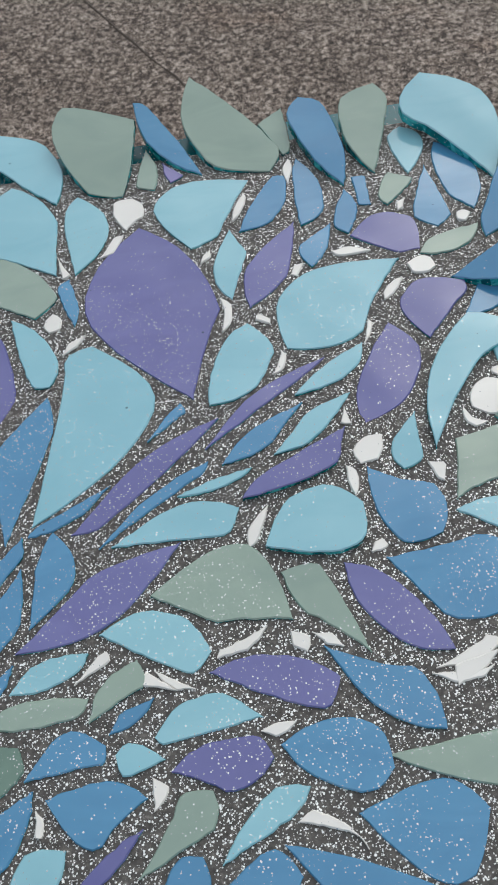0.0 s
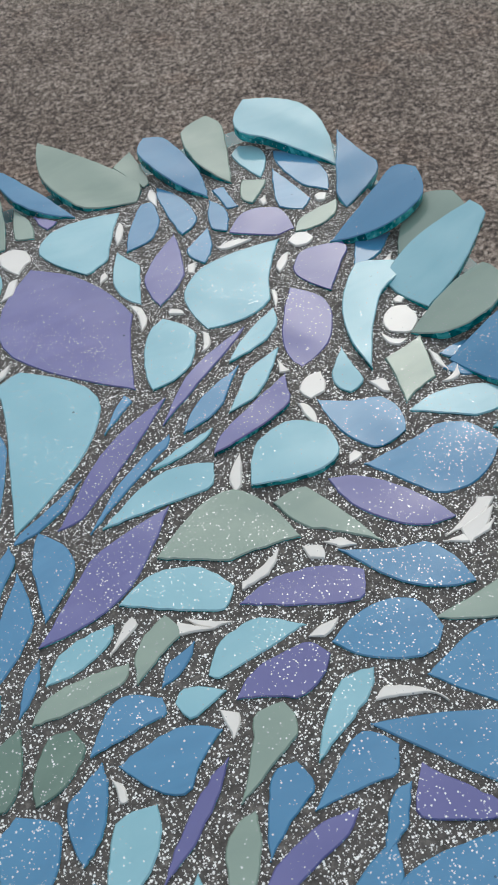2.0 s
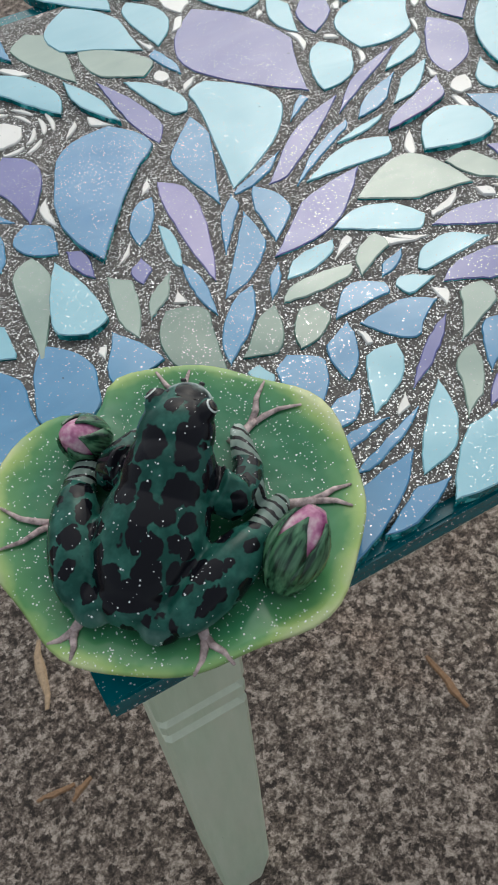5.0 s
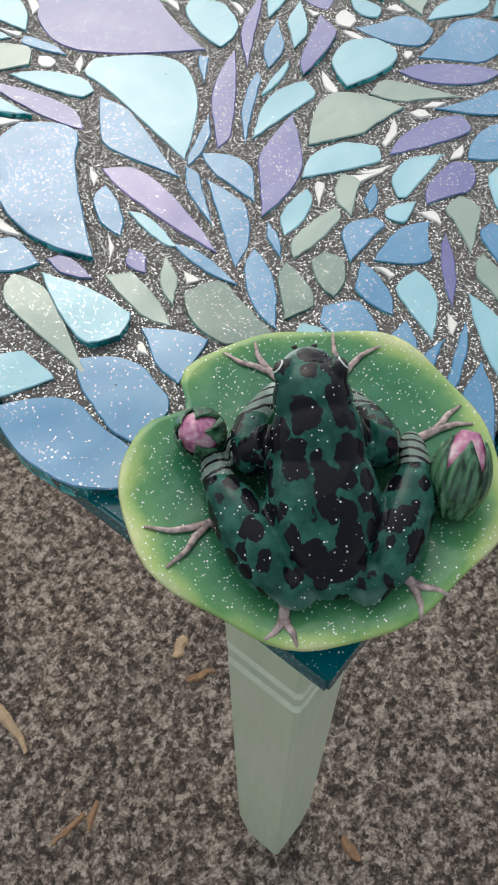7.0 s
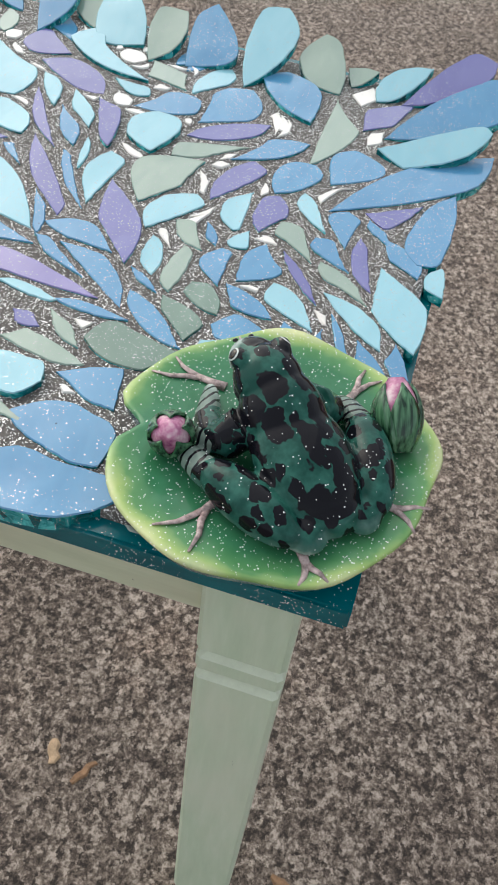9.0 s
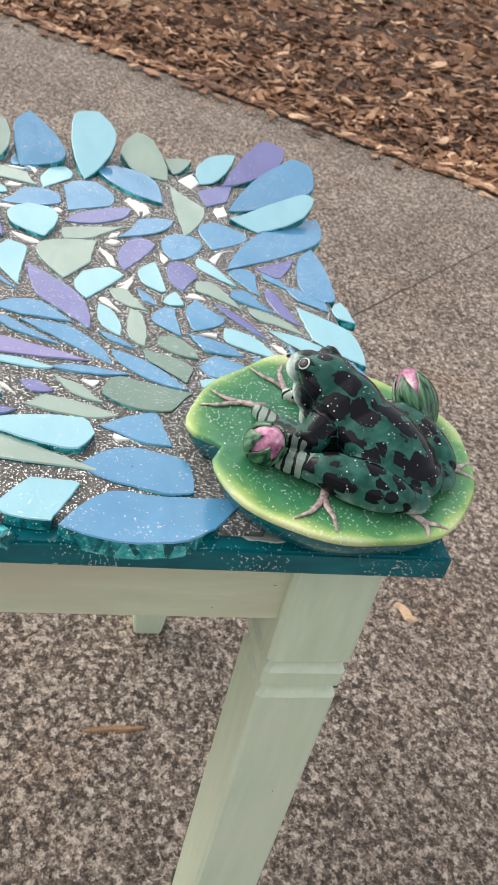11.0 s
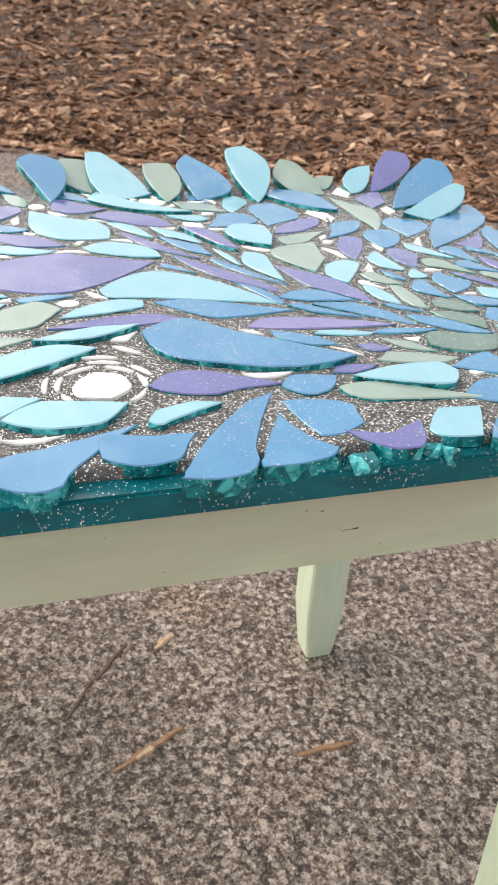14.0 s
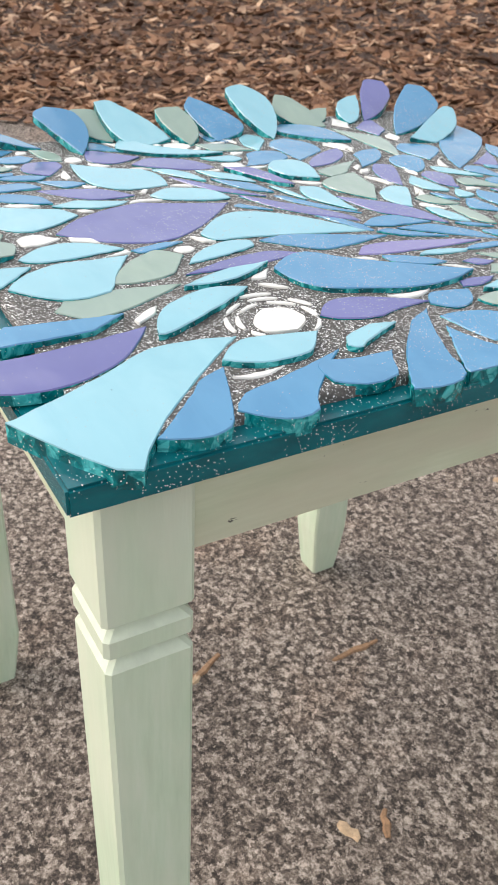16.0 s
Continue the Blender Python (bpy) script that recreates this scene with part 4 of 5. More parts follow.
shard(AQUA, -0.0381, 0.0381, -108.7, 0.0967, 0.0378, 0.0111, 0.33, 0.12, 2.41, 1.68, 2.72, 0.60)
shard(BLUE, -0.0547, 0.0219, -105.3, 0.0754, 0.0071, 0.0176, 0.24, 0.46, 1.49, 1.08, 1.25, 1.12)
shard(BLUE, 0.0066, 0.0343, 48.2, 0.0246, 0.0011, 0.0050, 0.51, 0.88, 0.97, 2.60, 1.01, 2.94)
shard(BLUE, -0.0374, -0.0030, -152.7, 0.0400, 0.0047, 0.0020, 0.40, 0.88, 1.09, 3.08, 2.04, 3.76)
shard(PURPLE, -0.0033, 0.0086, 34.1, 0.0822, 0.0076, 0.0059, 0.47, 0.12, 1.21, 2.33, 1.41, 2.17)
shard(BLUE, -0.0014, -0.0063, -145.9, 0.0598, 0.0032, 0.0049, 0.12, 0.63, 2.55, 0.60, 2.59, 0.91)
shard(AQUA, 0.0249, -0.0005, 14.4, 0.0341, 0.0014, 0.0034, 0.41, 0.64, 2.56, 2.73, 3.25, 2.96)
shard(AQUA, 0.0061, -0.0190, -170.9, 0.0549, 0.0109, 0.0096, 0.15, 0.47, 1.34, 0.93, 2.88, 1.30)
shard(PURPLE, 0.0533, 0.0363, -146.6, 0.0725, 0.0014, 0.0076, 0.15, 0.60, 2.46, 0.60, 2.16, 1.07)
shard(AQUA, 0.0398, 0.0612, -118.5, 0.0500, 0.0179, 0.0068, 0.32, 0.31, 2.81, 3.84, 2.39, 2.77)
shard(WHITE, 0.0401, 0.0910, -93.3, 0.0214, 0.0057, -0.0018, 0.36, 0.50, 3.42, 3.25, 2.21, 0.62)
shard(PURPLE, 0.0700, 0.1188, -120.2, 0.0614, 0.0096, 0.0115, 0.58, 0.57, 1.38, 1.42, 1.39, 1.95)
shard(BLUE, 0.0719, 0.1621, 50.4, 0.0470, 0.0062, 0.0109, 0.88, 0.35, 2.52, 3.41, 1.72, 2.51)
shard(WHITE, 0.0896, 0.1834, 78.3, 0.0186, 0.0035, 0.0021, 0.51, 0.61, 1.28, 3.65, 0.84, 2.11)
shard(BLUE, 0.0920, 0.1670, -97.5, 0.0516, 0.0126, 0.0026, 0.65, 0.26, 2.44, 3.44, 2.28, 2.83)
shard(SAGE, 0.0911, 0.2122, -97.8, 0.0310, 0.0042, 0.0134, 0.88, 0.33, 1.86, 1.97, 1.15, 1.03, rise_y=0.2)
shard(BLUE, 0.1095, 0.1965, -77.6, 0.0620, 0.0114, 0.0109, 0.20, 0.21, 2.74, 3.18, 3.08, 2.26, rise_y=0.2)
shard(BLUE, 0.1241, 0.1601, -75.6, 0.0227, 0.0071, 0.0057, 0.12, 0.87, 2.16, 0.85, 0.97, 1.48)
shard(BLUE, 0.1132, 0.1469, 82.5, 0.0320, 0.0070, 0.0062, 0.24, 0.62, 1.95, 1.48, 1.77, 1.63)
shard(BLUE, 0.0961, 0.1262, -117.9, 0.0314, 0.0035, 0.0103, 0.47, 0.57, 1.05, 2.28, 0.92, 2.47)
shard(WHITE, 0.0814, 0.1127, -140.1, 0.0095, 0.0033, 0.0028, 0.84, 0.40, 0.87, 2.67, 0.94, 1.21)
shard(AQUA, 0.0996, 0.0863, 34.9, 0.0772, 0.0277, 0.0183, 0.47, 0.45, 3.16, 1.50, 2.55, 0.60)
shard(WHITE, 0.0601, 0.0841, -58.2, 0.0089, 0.0024, 0.0034, 0.71, 0.22, 1.02, 1.00, 1.24, 0.88)
shard(WHITE, 0.0615, 0.0577, 65.4, 0.0146, -0.0008, 0.0043, 0.53, 0.55, 3.54, 3.19, 3.95, 3.89)
shard(WHITE, 0.1097, 0.1189, 169.6, 0.0196, 0.0032, 0.0036, 0.86, 0.58, 1.94, 1.02, 1.09, 0.90)
shard(PURPLE, 0.1276, 0.1213, 154.5, 0.0354, 0.0049, 0.0214, 0.22, 0.36, 0.86, 1.73, 3.07, 4.04)
shard(SAGE, 0.1379, 0.1587, -102.9, 0.0242, 0.0133, 0.0048, 0.18, 0.66, 0.91, 1.19, 2.16, 2.48)
shard(WHITE, 0.1419, 0.1458, 55.1, 0.0096, 0.0029, 0.0018, 0.60, 0.44, 1.24, 0.99, 2.30, 0.66)
shard(SAGE, 0.1400, 0.2010, -101.5, 0.0589, 0.0077, 0.0193, 0.16, 0.26, 1.75, 1.37, 2.42, 2.41, rise_y=0.2)
shard(AQUA, 0.1534, 0.1864, 83.4, 0.0373, 0.0078, 0.0110, 0.76, 0.61, 1.79, 2.10, 1.65, 3.73)
shard(BLUE, 0.1585, 0.1490, -95.6, 0.0452, 0.0078, 0.0111, 0.83, 0.83, 1.19, 1.32, 1.41, 1.40)
shard(BLUE, 0.1739, 0.1618, 97.3, 0.0541, 0.0084, 0.0134, 0.24, 0.57, 1.02, 3.56, 2.29, 3.35)
shard(WHITE, 0.1760, 0.1893, 151.4, 0.0180, -0.0001, 0.0053, 0.84, 0.60, 0.95, 1.50, 0.91, 1.12)
shard(AQUA, 0.1829, 0.1913, 106.8, 0.0779, 0.0219, 0.0246, 0.69, 0.57, 0.60, 3.42, 1.68, 2.20, rise_y=0.2)
shard(WHITE, 0.1708, 0.1303, 19.9, 0.0080, 0.0046, 0.0035, 0.49, 0.41, 2.88, 3.66, 1.21, 0.83)
shard(SAGE, 0.1594, 0.1172, -157.5, 0.0360, 0.0080, 0.0054, 0.45, 0.78, 2.58, 2.39, 1.71, 1.19)
shard(WHITE, 0.1413, 0.1023, -18.3, 0.0137, 0.0062, 0.0057, 0.48, 0.24, 1.87, 4.01, 1.06, 3.17)
shard(WHITE, 0.1246, 0.0901, 45.6, 0.0167, 0.0035, 0.0016, 0.48, 0.38, 2.97, 3.74, 1.30, 1.50)
shard(PURPLE, 0.1463, 0.0726, 50.5, 0.0397, 0.0226, 0.0033, 0.50, 0.83, 2.92, 3.42, 0.66, 2.26)
shard(WHITE, 0.1059, 0.0670, 72.6, 0.0136, 0.0002, 0.0026, 0.12, 0.88, 2.40, 2.12, 2.20, 2.16)
shard(PURPLE, 0.1055, 0.0433, 66.8, 0.0570, 0.0073, 0.0185, 0.30, 0.62, 2.48, 1.94, 2.67, 3.02)
shard(AQUA, 0.0844, 0.0491, -146.8, 0.0431, 0.0086, 0.0026, 0.44, 0.64, 2.88, 1.52, 2.94, 1.51)
shard(AQUA, 0.0713, 0.0210, 33.6, 0.0466, 0.0057, 0.0062, 0.50, 0.30, 0.83, 1.99, 1.18, 2.12)
shard(BLUE, 0.0491, 0.0201, -147.3, 0.0472, 0.0067, 0.0051, 0.45, 0.56, 0.60, 2.27, 1.39, 2.00)
shard(PURPLE, 0.0599, 0.0019, 28.7, 0.0558, 0.0043, 0.0119, 0.21, 0.80, 1.70, 1.22, 1.71, 0.75, proud=0.0020)
shard(WHITE, 0.0873, 0.0224, -82.7, 0.0097, -0.0000, 0.0046, 0.65, 0.85, 0.95, 1.12, 0.94, 1.12)
shard(WHITE, 0.0936, 0.0031, -133.9, 0.0174, 0.0049, 0.0069, 0.68, 0.59, 2.21, 0.90, 2.86, 3.70)
shard(WHITE, 0.0816, -0.0103, 93.7, 0.0144, 0.0014, 0.0035, 0.53, 0.77, 2.13, 1.02, 4.01, 2.32)
shard(AQUA, 0.1105, 0.0045, 67.1, 0.0296, 0.0071, 0.0071, 0.41, 0.30, 3.12, 1.20, 2.39, 0.85)
shard(AQUA, 0.1501, 0.0249, -137.6, 0.0800, -0.0100, 0.0293, 0.31, 0.13, 0.96, 1.81, 2.06, 2.77, proud=0.0020)
shard(WHITE, 0.1500, 0.0219, -145.4, 0.0203, 0.0100, 0.0069, 0.70, 0.33, 3.46, 3.59, 2.48, 3.57)
shard(WHITE, 0.1586, 0.0330, 71.1, 0.0054, 0.0034, 0.0028, 0.45, 0.61, 2.90, 2.06, 0.97, 0.99)
shard(WHITE, 0.1643, 0.0155, -110.5, 0.0073, 0.0037, 0.0040, 0.50, 0.39, 1.17, 0.81, 1.60, 3.76)
shard(WHITE, 0.1419, 0.0124, -49.6, 0.0127, -0.0023, 0.0060, 0.44, 0.59, 0.91, 1.28, 2.73, 4.03)
shard(SAGE, 0.1374, -0.0106, -131.8, 0.0448, 0.0108, 0.0143, 0.60, 0.40, 1.06, 0.69, 0.84, 0.87)
shard(WHITE, 0.1497, -0.0123, 90.9, 0.0158, 0.0019, 0.0019, 0.50, 0.69, 1.42, 0.82, 1.08, 1.01)
shard(WHITE, 0.1494, -0.0220, 24.4, 0.0135, -0.0010, 0.0040, 0.55, 0.68, 1.29, 0.63, 3.12, 0.62)
shard(WHITE, 0.1177, -0.0126, -66.2, 0.0111, 0.0065, 0.0017, 0.43, 0.83, 1.09, 0.88, 1.16, 0.63)
shard(BLUE, 0.1013, -0.0229, 122.6, 0.0428, 0.0149, 0.0139, 0.27, 0.48, 3.34, 2.03, 3.41, 0.60)
shard(WHITE, 0.0854, -0.0415, -135.7, 0.0074, 0.0043, 0.0013, 0.18, 0.41, 2.14, 1.73, 1.30, 1.15)
shard(AQUA, 0.0626, -0.0289, -164.5, 0.0442, 0.0160, 0.0162, 0.32, 0.52, 3.64, 1.55, 4.00, 1.73, proud=0.0020)
shard(WHITE, 0.0397, -0.0247, -121.8, 0.0206, 0.0022, 0.0032, 0.88, 0.69, 2.35, 0.78, 2.89, 1.06)
shard(SAGE, 0.0198, -0.0571, 160.3, 0.0571, 0.0062, 0.0288, 0.46, 0.44, 0.60, 1.26, 1.85, 1.73)
shard(SAGE, 0.0595, -0.0656, -53.7, 0.0476, 0.0132, 0.0053, 0.19, 0.42, 1.88, 1.20, 1.98, 0.63)
shard(PURPLE, 0.0877, -0.0679, 128.5, 0.0539, 0.0115, 0.0073, 0.43, 0.59, 2.34, 2.47, 2.37, 2.69)
shard(BLUE, 0.1154, -0.0569, -18.7, 0.0582, 0.0154, 0.0218, 0.58, 0.43, 0.82, 3.82, 0.94, 2.93)
shard(BLUE, 0.0749, -0.0981, 134.4, 0.0530, 0.0078, 0.0129, 0.50, 0.45, 2.82, 1.25, 2.44, 0.60)
shard(WHITE, 0.1092, -0.0916, 12.1, 0.0281, 0.0044, 0.0036, 0.81, 0.42, 0.60, 1.80, 0.91, 2.01)
shard(WHITE, 0.1052, -0.0966, -0.9, 0.0235, -0.0013, 0.0049, 0.51, 0.33, 0.69, 3.06, 0.97, 4.02)
shard(WHITE, 0.0473, -0.0758, -62.7, 0.0104, 0.0043, 0.0029, 0.42, 0.52, 0.93, 3.53, 1.22, 0.83)
shard(WHITE, 0.0585, -0.0770, -35.4, 0.0128, 0.0033, 0.0019, 0.53, 0.50, 0.91, 0.96, 0.90, 1.05)
shard(WHITE, 0.0261, -0.0722, 24.6, 0.0228, 0.0023, 0.0037, 0.15, 0.49, 3.12, 0.60, 1.08, 1.92)
shard(AQUA, -0.0072, -0.0668, 162.1, 0.0443, 0.0096, 0.0132, 0.14, 0.49, 2.12, 1.32, 2.40, 2.29)
shard(PURPLE, -0.0269, -0.0440, 27.7, 0.0772, 0.0100, 0.0125, 0.52, 0.47, 0.97, 1.41, 1.81, 1.38)
shard(PURPLE, 0.0360, -0.0869, -11.9, 0.0491, 0.0078, 0.0119, 0.39, 0.88, 1.72, 3.03, 1.43, 3.03)
shard(WHITE, -0.0012, -0.0822, -33.7, 0.0175, 0.0000, 0.0033, 0.58, 0.66, 2.12, 0.86, 2.10, 0.85)
shard(WHITE, -0.0324, -0.0725, -140.3, 0.0171, 0.0036, 0.0017, 0.12, 0.21, 2.61, 1.00, 1.90, 0.98)
shard(AQUA, -0.0483, -0.0720, 19.6, 0.0325, 0.0061, 0.0055, 0.32, 0.65, 1.22, 2.27, 2.32, 2.31)
shard(BLUE, -0.0501, -0.0323, 75.4, 0.0427, 0.0036, 0.0134, 0.60, 0.53, 0.96, 2.57, 1.49, 2.26)
shard(BLUE, -0.0756, -0.0498, -126.6, 0.0583, 0.0136, 0.0004, 0.35, 0.87, 1.29, 2.65, 1.25, 2.64)
shard(BLUE, -0.0683, -0.0300, -121.2, 0.0417, 0.0045, 0.0042, 0.14, 0.34, 0.99, 1.09, 0.89, 1.65)
shard(LILAC, -0.0875, -0.0218, 84.2, 0.0794, 0.0035, 0.0129, 0.55, 0.75, 2.19, 3.57, 1.78, 3.44)
shard(SAGE, -0.0245, -0.0827, 47.1, 0.0287, 0.0053, 0.0084, 0.46, 0.72, 1.66, 1.80, 0.81, 2.94)
shard(BLUE, -0.0184, -0.0932, -148.8, 0.0207, 0.0030, 0.0039, 0.55, 0.63, 2.64, 1.41, 1.07, 1.00)
shard(AQUA, 0.0094, -0.1019, -178.8, 0.0400, 0.0031, 0.0121, 0.88, 0.35, 0.99, 4.05, 1.27, 3.42)
shard(SAGE, -0.0532, -0.0868, -171.4, 0.0392, 0.0055, 0.0063, 0.13, 0.67, 1.61, 2.36, 1.88, 2.67)
shard(BLUE, -0.0435, -0.1061, 14.8, 0.0309, 0.0107, 0.0058, 0.59, 0.88, 1.56, 1.84, 0.88, 3.16)
shard(AQUA, -0.0164, -0.1083, -13.8, 0.0181, 0.0048, 0.0073, 0.29, 0.28, 3.12, 1.69, 2.54, 1.19)
shard(BLUE, -0.0330, -0.1200, 171.5, 0.0365, 0.0171, 0.0062, 0.42, 0.36, 0.60, 1.95, 1.59, 1.72)
shard(WHITE, -0.0132, -0.1216, 88.4, 0.0119, -0.0003, 0.0058, 0.12, 0.70, 1.83, 0.73, 2.19, 1.02)
shard(PURPLE, 0.0125, -0.1158, -1.6, 0.0368, 0.0088, 0.0096, 0.74, 0.51, 3.52, 3.35, 0.76, 2.73)
shard(SAGE, -0.0063, -0.1359, -139.8, 0.0372, 0.0087, 0.0075, 0.28, 0.30, 2.78, 1.06, 2.65, 0.60)
shard(WHITE, 0.0344, -0.1058, -174.0, 0.0133, 0.0034, 0.0018, 0.68, 0.58, 2.12, 0.90, 1.53, 0.81)
shard(BLUE, 0.0530, -0.1195, -20.6, 0.0406, 0.0142, 0.0106, 0.58, 0.67, 2.04, 4.01, 2.41, 3.57)
shard(AQUA, 0.0249, -0.1381, 30.9, 0.0392, 0.0076, 0.0036, 0.72, 0.75, 2.09, 2.05, 1.27, 1.89)
shard(WHITE, 0.0464, -0.1450, 150.4, 0.0249, -0.0031, 0.0057, 0.20, 0.72, 2.03, 1.30, 2.57, 4.01)
shard(BLUE, 0.0785, -0.1422, 172.7, 0.0444, 0.0231, 0.0103, 0.40, 0.44, 3.43, 1.34, 3.17, 1.06)
shard(AQUA, 0.1425, -0.0383, -15.9, 0.0452, 0.0089, 0.0102, 0.51, 0.60, 2.17, 3.90, 1.01, 3.37)
shard(BLUE, 0.1663, -0.0097, -1.9, 0.0272, 0.0026, 0.0062, 0.43, 0.31, 1.83, 1.51, 3.30, 3.52)
shard(BLUE, 0.1611, -0.0167, 5.6, 0.0254, 0.0007, 0.0112, 0.13, 0.51, 2.73, 3.05, 2.77, 3.44)
shard(BLUE, 0.1910, 0.1425, -115.7, 0.0623, 0.0225, 0.0049, 0.43, 0.81, 0.79, 1.39, 1.14, 1.57, rise_y=0.2)
shard(BLUE, 0.1825, 0.0959, -171.8, 0.0587, 0.0197, 0.0123, 0.33, 0.14, 2.81, 2.24, 3.31, 1.01, rise_x=0.35)
shard(SAGE, 0.1979, 0.0686, -158.9, 0.0462, 0.0181, 0.0150, 0.35, 0.18, 2.20, 2.48, 2.27, 2.63, rise_x=0.35)
shard(BLUE, 0.1672, 0.0723, 28.0, 0.0380, 0.0127, 0.0040, 0.61, 0.60, 0.97, 0.90, 1.21, 0.94)
shard(WHITE, 0.1710, 0.0647, 27.8, 0.0125, -0.0000, 0.0039, 0.86, 0.36, 0.86, 0.78, 0.91, 0.82)
shard(BLUE, 0.0165, -0.1584, 9.0, 0.0354, 0.0111, 0.0071, 0.75, 0.78, 1.25, 3.00, 0.84, 1.47)
shard(BLUE, -0.0094, -0.1561, -133.3, 0.0323, 0.0079, 0.0064, 0.31, 0.24, 3.09, 0.60, 2.70, 1.72)
shard(PURPLE, -0.0100, -0.1743, -161.1, 0.0462, 0.0030, 0.0073, 0.24, 0.65, 2.50, 0.73, 2.88, 1.65)
shard(BLUE, 0.0210, -0.1757, -141.4, 0.0249, 0.0033, 0.0041, 0.50, 0.21, 1.00, 1.29, 1.56, 2.00)
shard(BLUE, 0.0028, -0.1909, -141.9, 0.0359, 0.0084, 0.0067, 0.73, 0.51, 2.54, 1.43, 1.55, 0.84)
shard(AQUA, -0.0089, -0.2147, -171.0, 0.0263, 0.0016, 0.0097, 0.24, 0.69, 3.31, 1.85, 3.37, 1.50)
shard(AQUA, -0.0396, -0.1966, 24.3, 0.0676, 0.0125, 0.0155, 0.50, 0.54, 1.64, 1.09, 1.80, 1.17)
shard(AQUA, -0.0575, -0.1777, 47.9, 0.0472, 0.0026, 0.0108, 0.38, 0.38, 1.88, 2.66, 1.54, 2.44)
shard(SAGE, -0.0303, -0.1670, 49.8, 0.0393, 0.0063, 0.0052, 0.59, 0.32, 0.65, 3.81, 0.60, 3.84)
shard(PURPLE, -0.0350, -0.1456, 36.8, 0.0439, 0.0028, 0.0031, 0.55, 0.46, 2.33, 3.12, 1.82, 2.76)
shard(BLUE, -0.0639, -0.1277, 59.1, 0.0327, 0.0090, 0.0046, 0.60, 0.45, 2.19, 0.99, 2.15, 2.58)
shard(WHITE, -0.0536, -0.1250, 101.9, 0.0092, 0.0024, 0.0021, 0.12, 0.63, 3.27, 0.82, 1.71, 0.91)
shard(AQUA, -0.0588, -0.1485, 43.5, 0.0394, 0.0106, 0.0064, 0.75, 0.61, 1.30, 1.63, 1.65, 2.07)
shard(WHITE, -0.0612, -0.1630, -137.2, 0.0119, 0.0037, 0.0012, 0.52, 0.86, 0.94, 0.92, 0.95, 1.08)
shard(BLUE, -0.0838, -0.1537, 24.8, 0.0285, 0.0048, 0.0070, 0.68, 0.51, 2.00, 0.98, 1.71, 1.52)
shard(BLUE, -0.0841, -0.1702, -164.8, 0.0306, -0.0001, 0.0068, 0.13, 0.78, 2.41, 2.26, 2.47, 2.18)
shard(BLUE, -0.0760, -0.1749, 20.5, 0.0413, 0.0007, 0.0039, 0.24, 0.38, 3.18, 3.50, 3.35, 3.64)
shard(BLUE, -0.0954, -0.1996, 32.4, 0.0598, 0.0122, 0.0052, 0.50, 0.57, 1.12, 1.10, 1.98, 1.97)
shard(BLUE, -0.0830, -0.2056, -166.0, 0.0359, 0.0044, 0.0061, 0.63, 0.30, 2.16, 2.26, 0.60, 1.25)
shard(MOSS, -0.1157, -0.0892, 100.1, 0.0446, 0.0151, 0.0148, 0.31, 0.70, 0.84, 3.00, 0.87, 3.25)
shard(BLUE, -0.0942, -0.0911, 50.3, 0.0474, 0.0078, 0.0046, 0.47, 0.43, 2.36, 3.59, 0.93, 3.31)
shard(MOSS, -0.0900, -0.0987, -142.7, 0.0334, 0.0127, 0.0034, 0.74, 0.36, 2.11, 1.18, 2.26, 0.94)
shard(MOSS, -0.0703, -0.1072, -134.9, 0.0275, 0.0079, 0.0067, 0.26, 0.15, 2.39, 3.11, 0.98, 3.76)
shard(BLUE, -0.0689, -0.0755, 53.4, 0.0231, 0.0028, 0.0025, 0.71, 0.67, 1.60, 0.70, 2.43, 1.08)
shard(BLUE, -0.0922, -0.1344, -106.4, 0.0376, 0.0148, 0.0061, 0.15, 0.15, 1.46, 2.48, 0.91, 2.36)
shard(AQUA, -0.0999, -0.1227, -94.8, 0.0142, 0.0035, 0.0062, 0.49, 0.12, 0.78, 1.31, 3.09, 3.95)
shard(BLUE, -0.1001, -0.0617, -91.7, 0.0380, 0.0040, 0.0030, 0.50, 0.52, 3.31, 1.12, 2.42, 2.11)
shard(AQUA, -0.0987, -0.0289, 84.7, 0.0314, 0.0030, 0.0043, 0.18, 0.69, 2.00, 2.46, 2.10, 3.21)
shard(SAGE, -0.1166, -0.0561, -131.2, 0.0303, 0.0040, 0.0041, 0.45, 0.51, 0.86, 1.24, 1.53, 2.61)
shard(WHITE, -0.1115, -0.0603, -131.4, 0.0077, 0.0072, -0.0003, 0.84, 0.87, 0.92, 1.60, 0.60, 1.88)
shard(PURPLE, -0.1171, -0.0375, 69.0, 0.0175, 0.0054, 0.0052, 0.63, 0.55, 2.69, 0.86, 0.84, 1.00)
shard(BLUE, -0.1009, -0.0067, 55.4, 0.0348, 0.0080, 0.0036, 0.63, 0.43, 3.03, 3.64, 2.43, 2.69)
shard(WHITE, -0.0904, 0.0179, -127.0, 0.0141, 0.0034, 0.0010, 0.56, 0.45, 0.84, 0.83, 1.08, 0.97)
shard(BLUE, -0.1079, 0.0247, 65.5, 0.1049, 0.0265, 0.0243, 0.68, 0.77, 3.40, 3.00, 0.60, 2.60, proud=0.0020)
shard(PURPLE, -0.1466, 0.0506, 83.7, 0.0588, 0.0091, 0.0155, 0.51, 0.67, 0.60, 2.98, 1.52, 2.71)
shard(WHITE, -0.1374, 0.0244, 83.0, 0.0235, 0.0056, -0.0008, 0.70, 0.72, 2.96, 1.09, 2.63, 1.00)
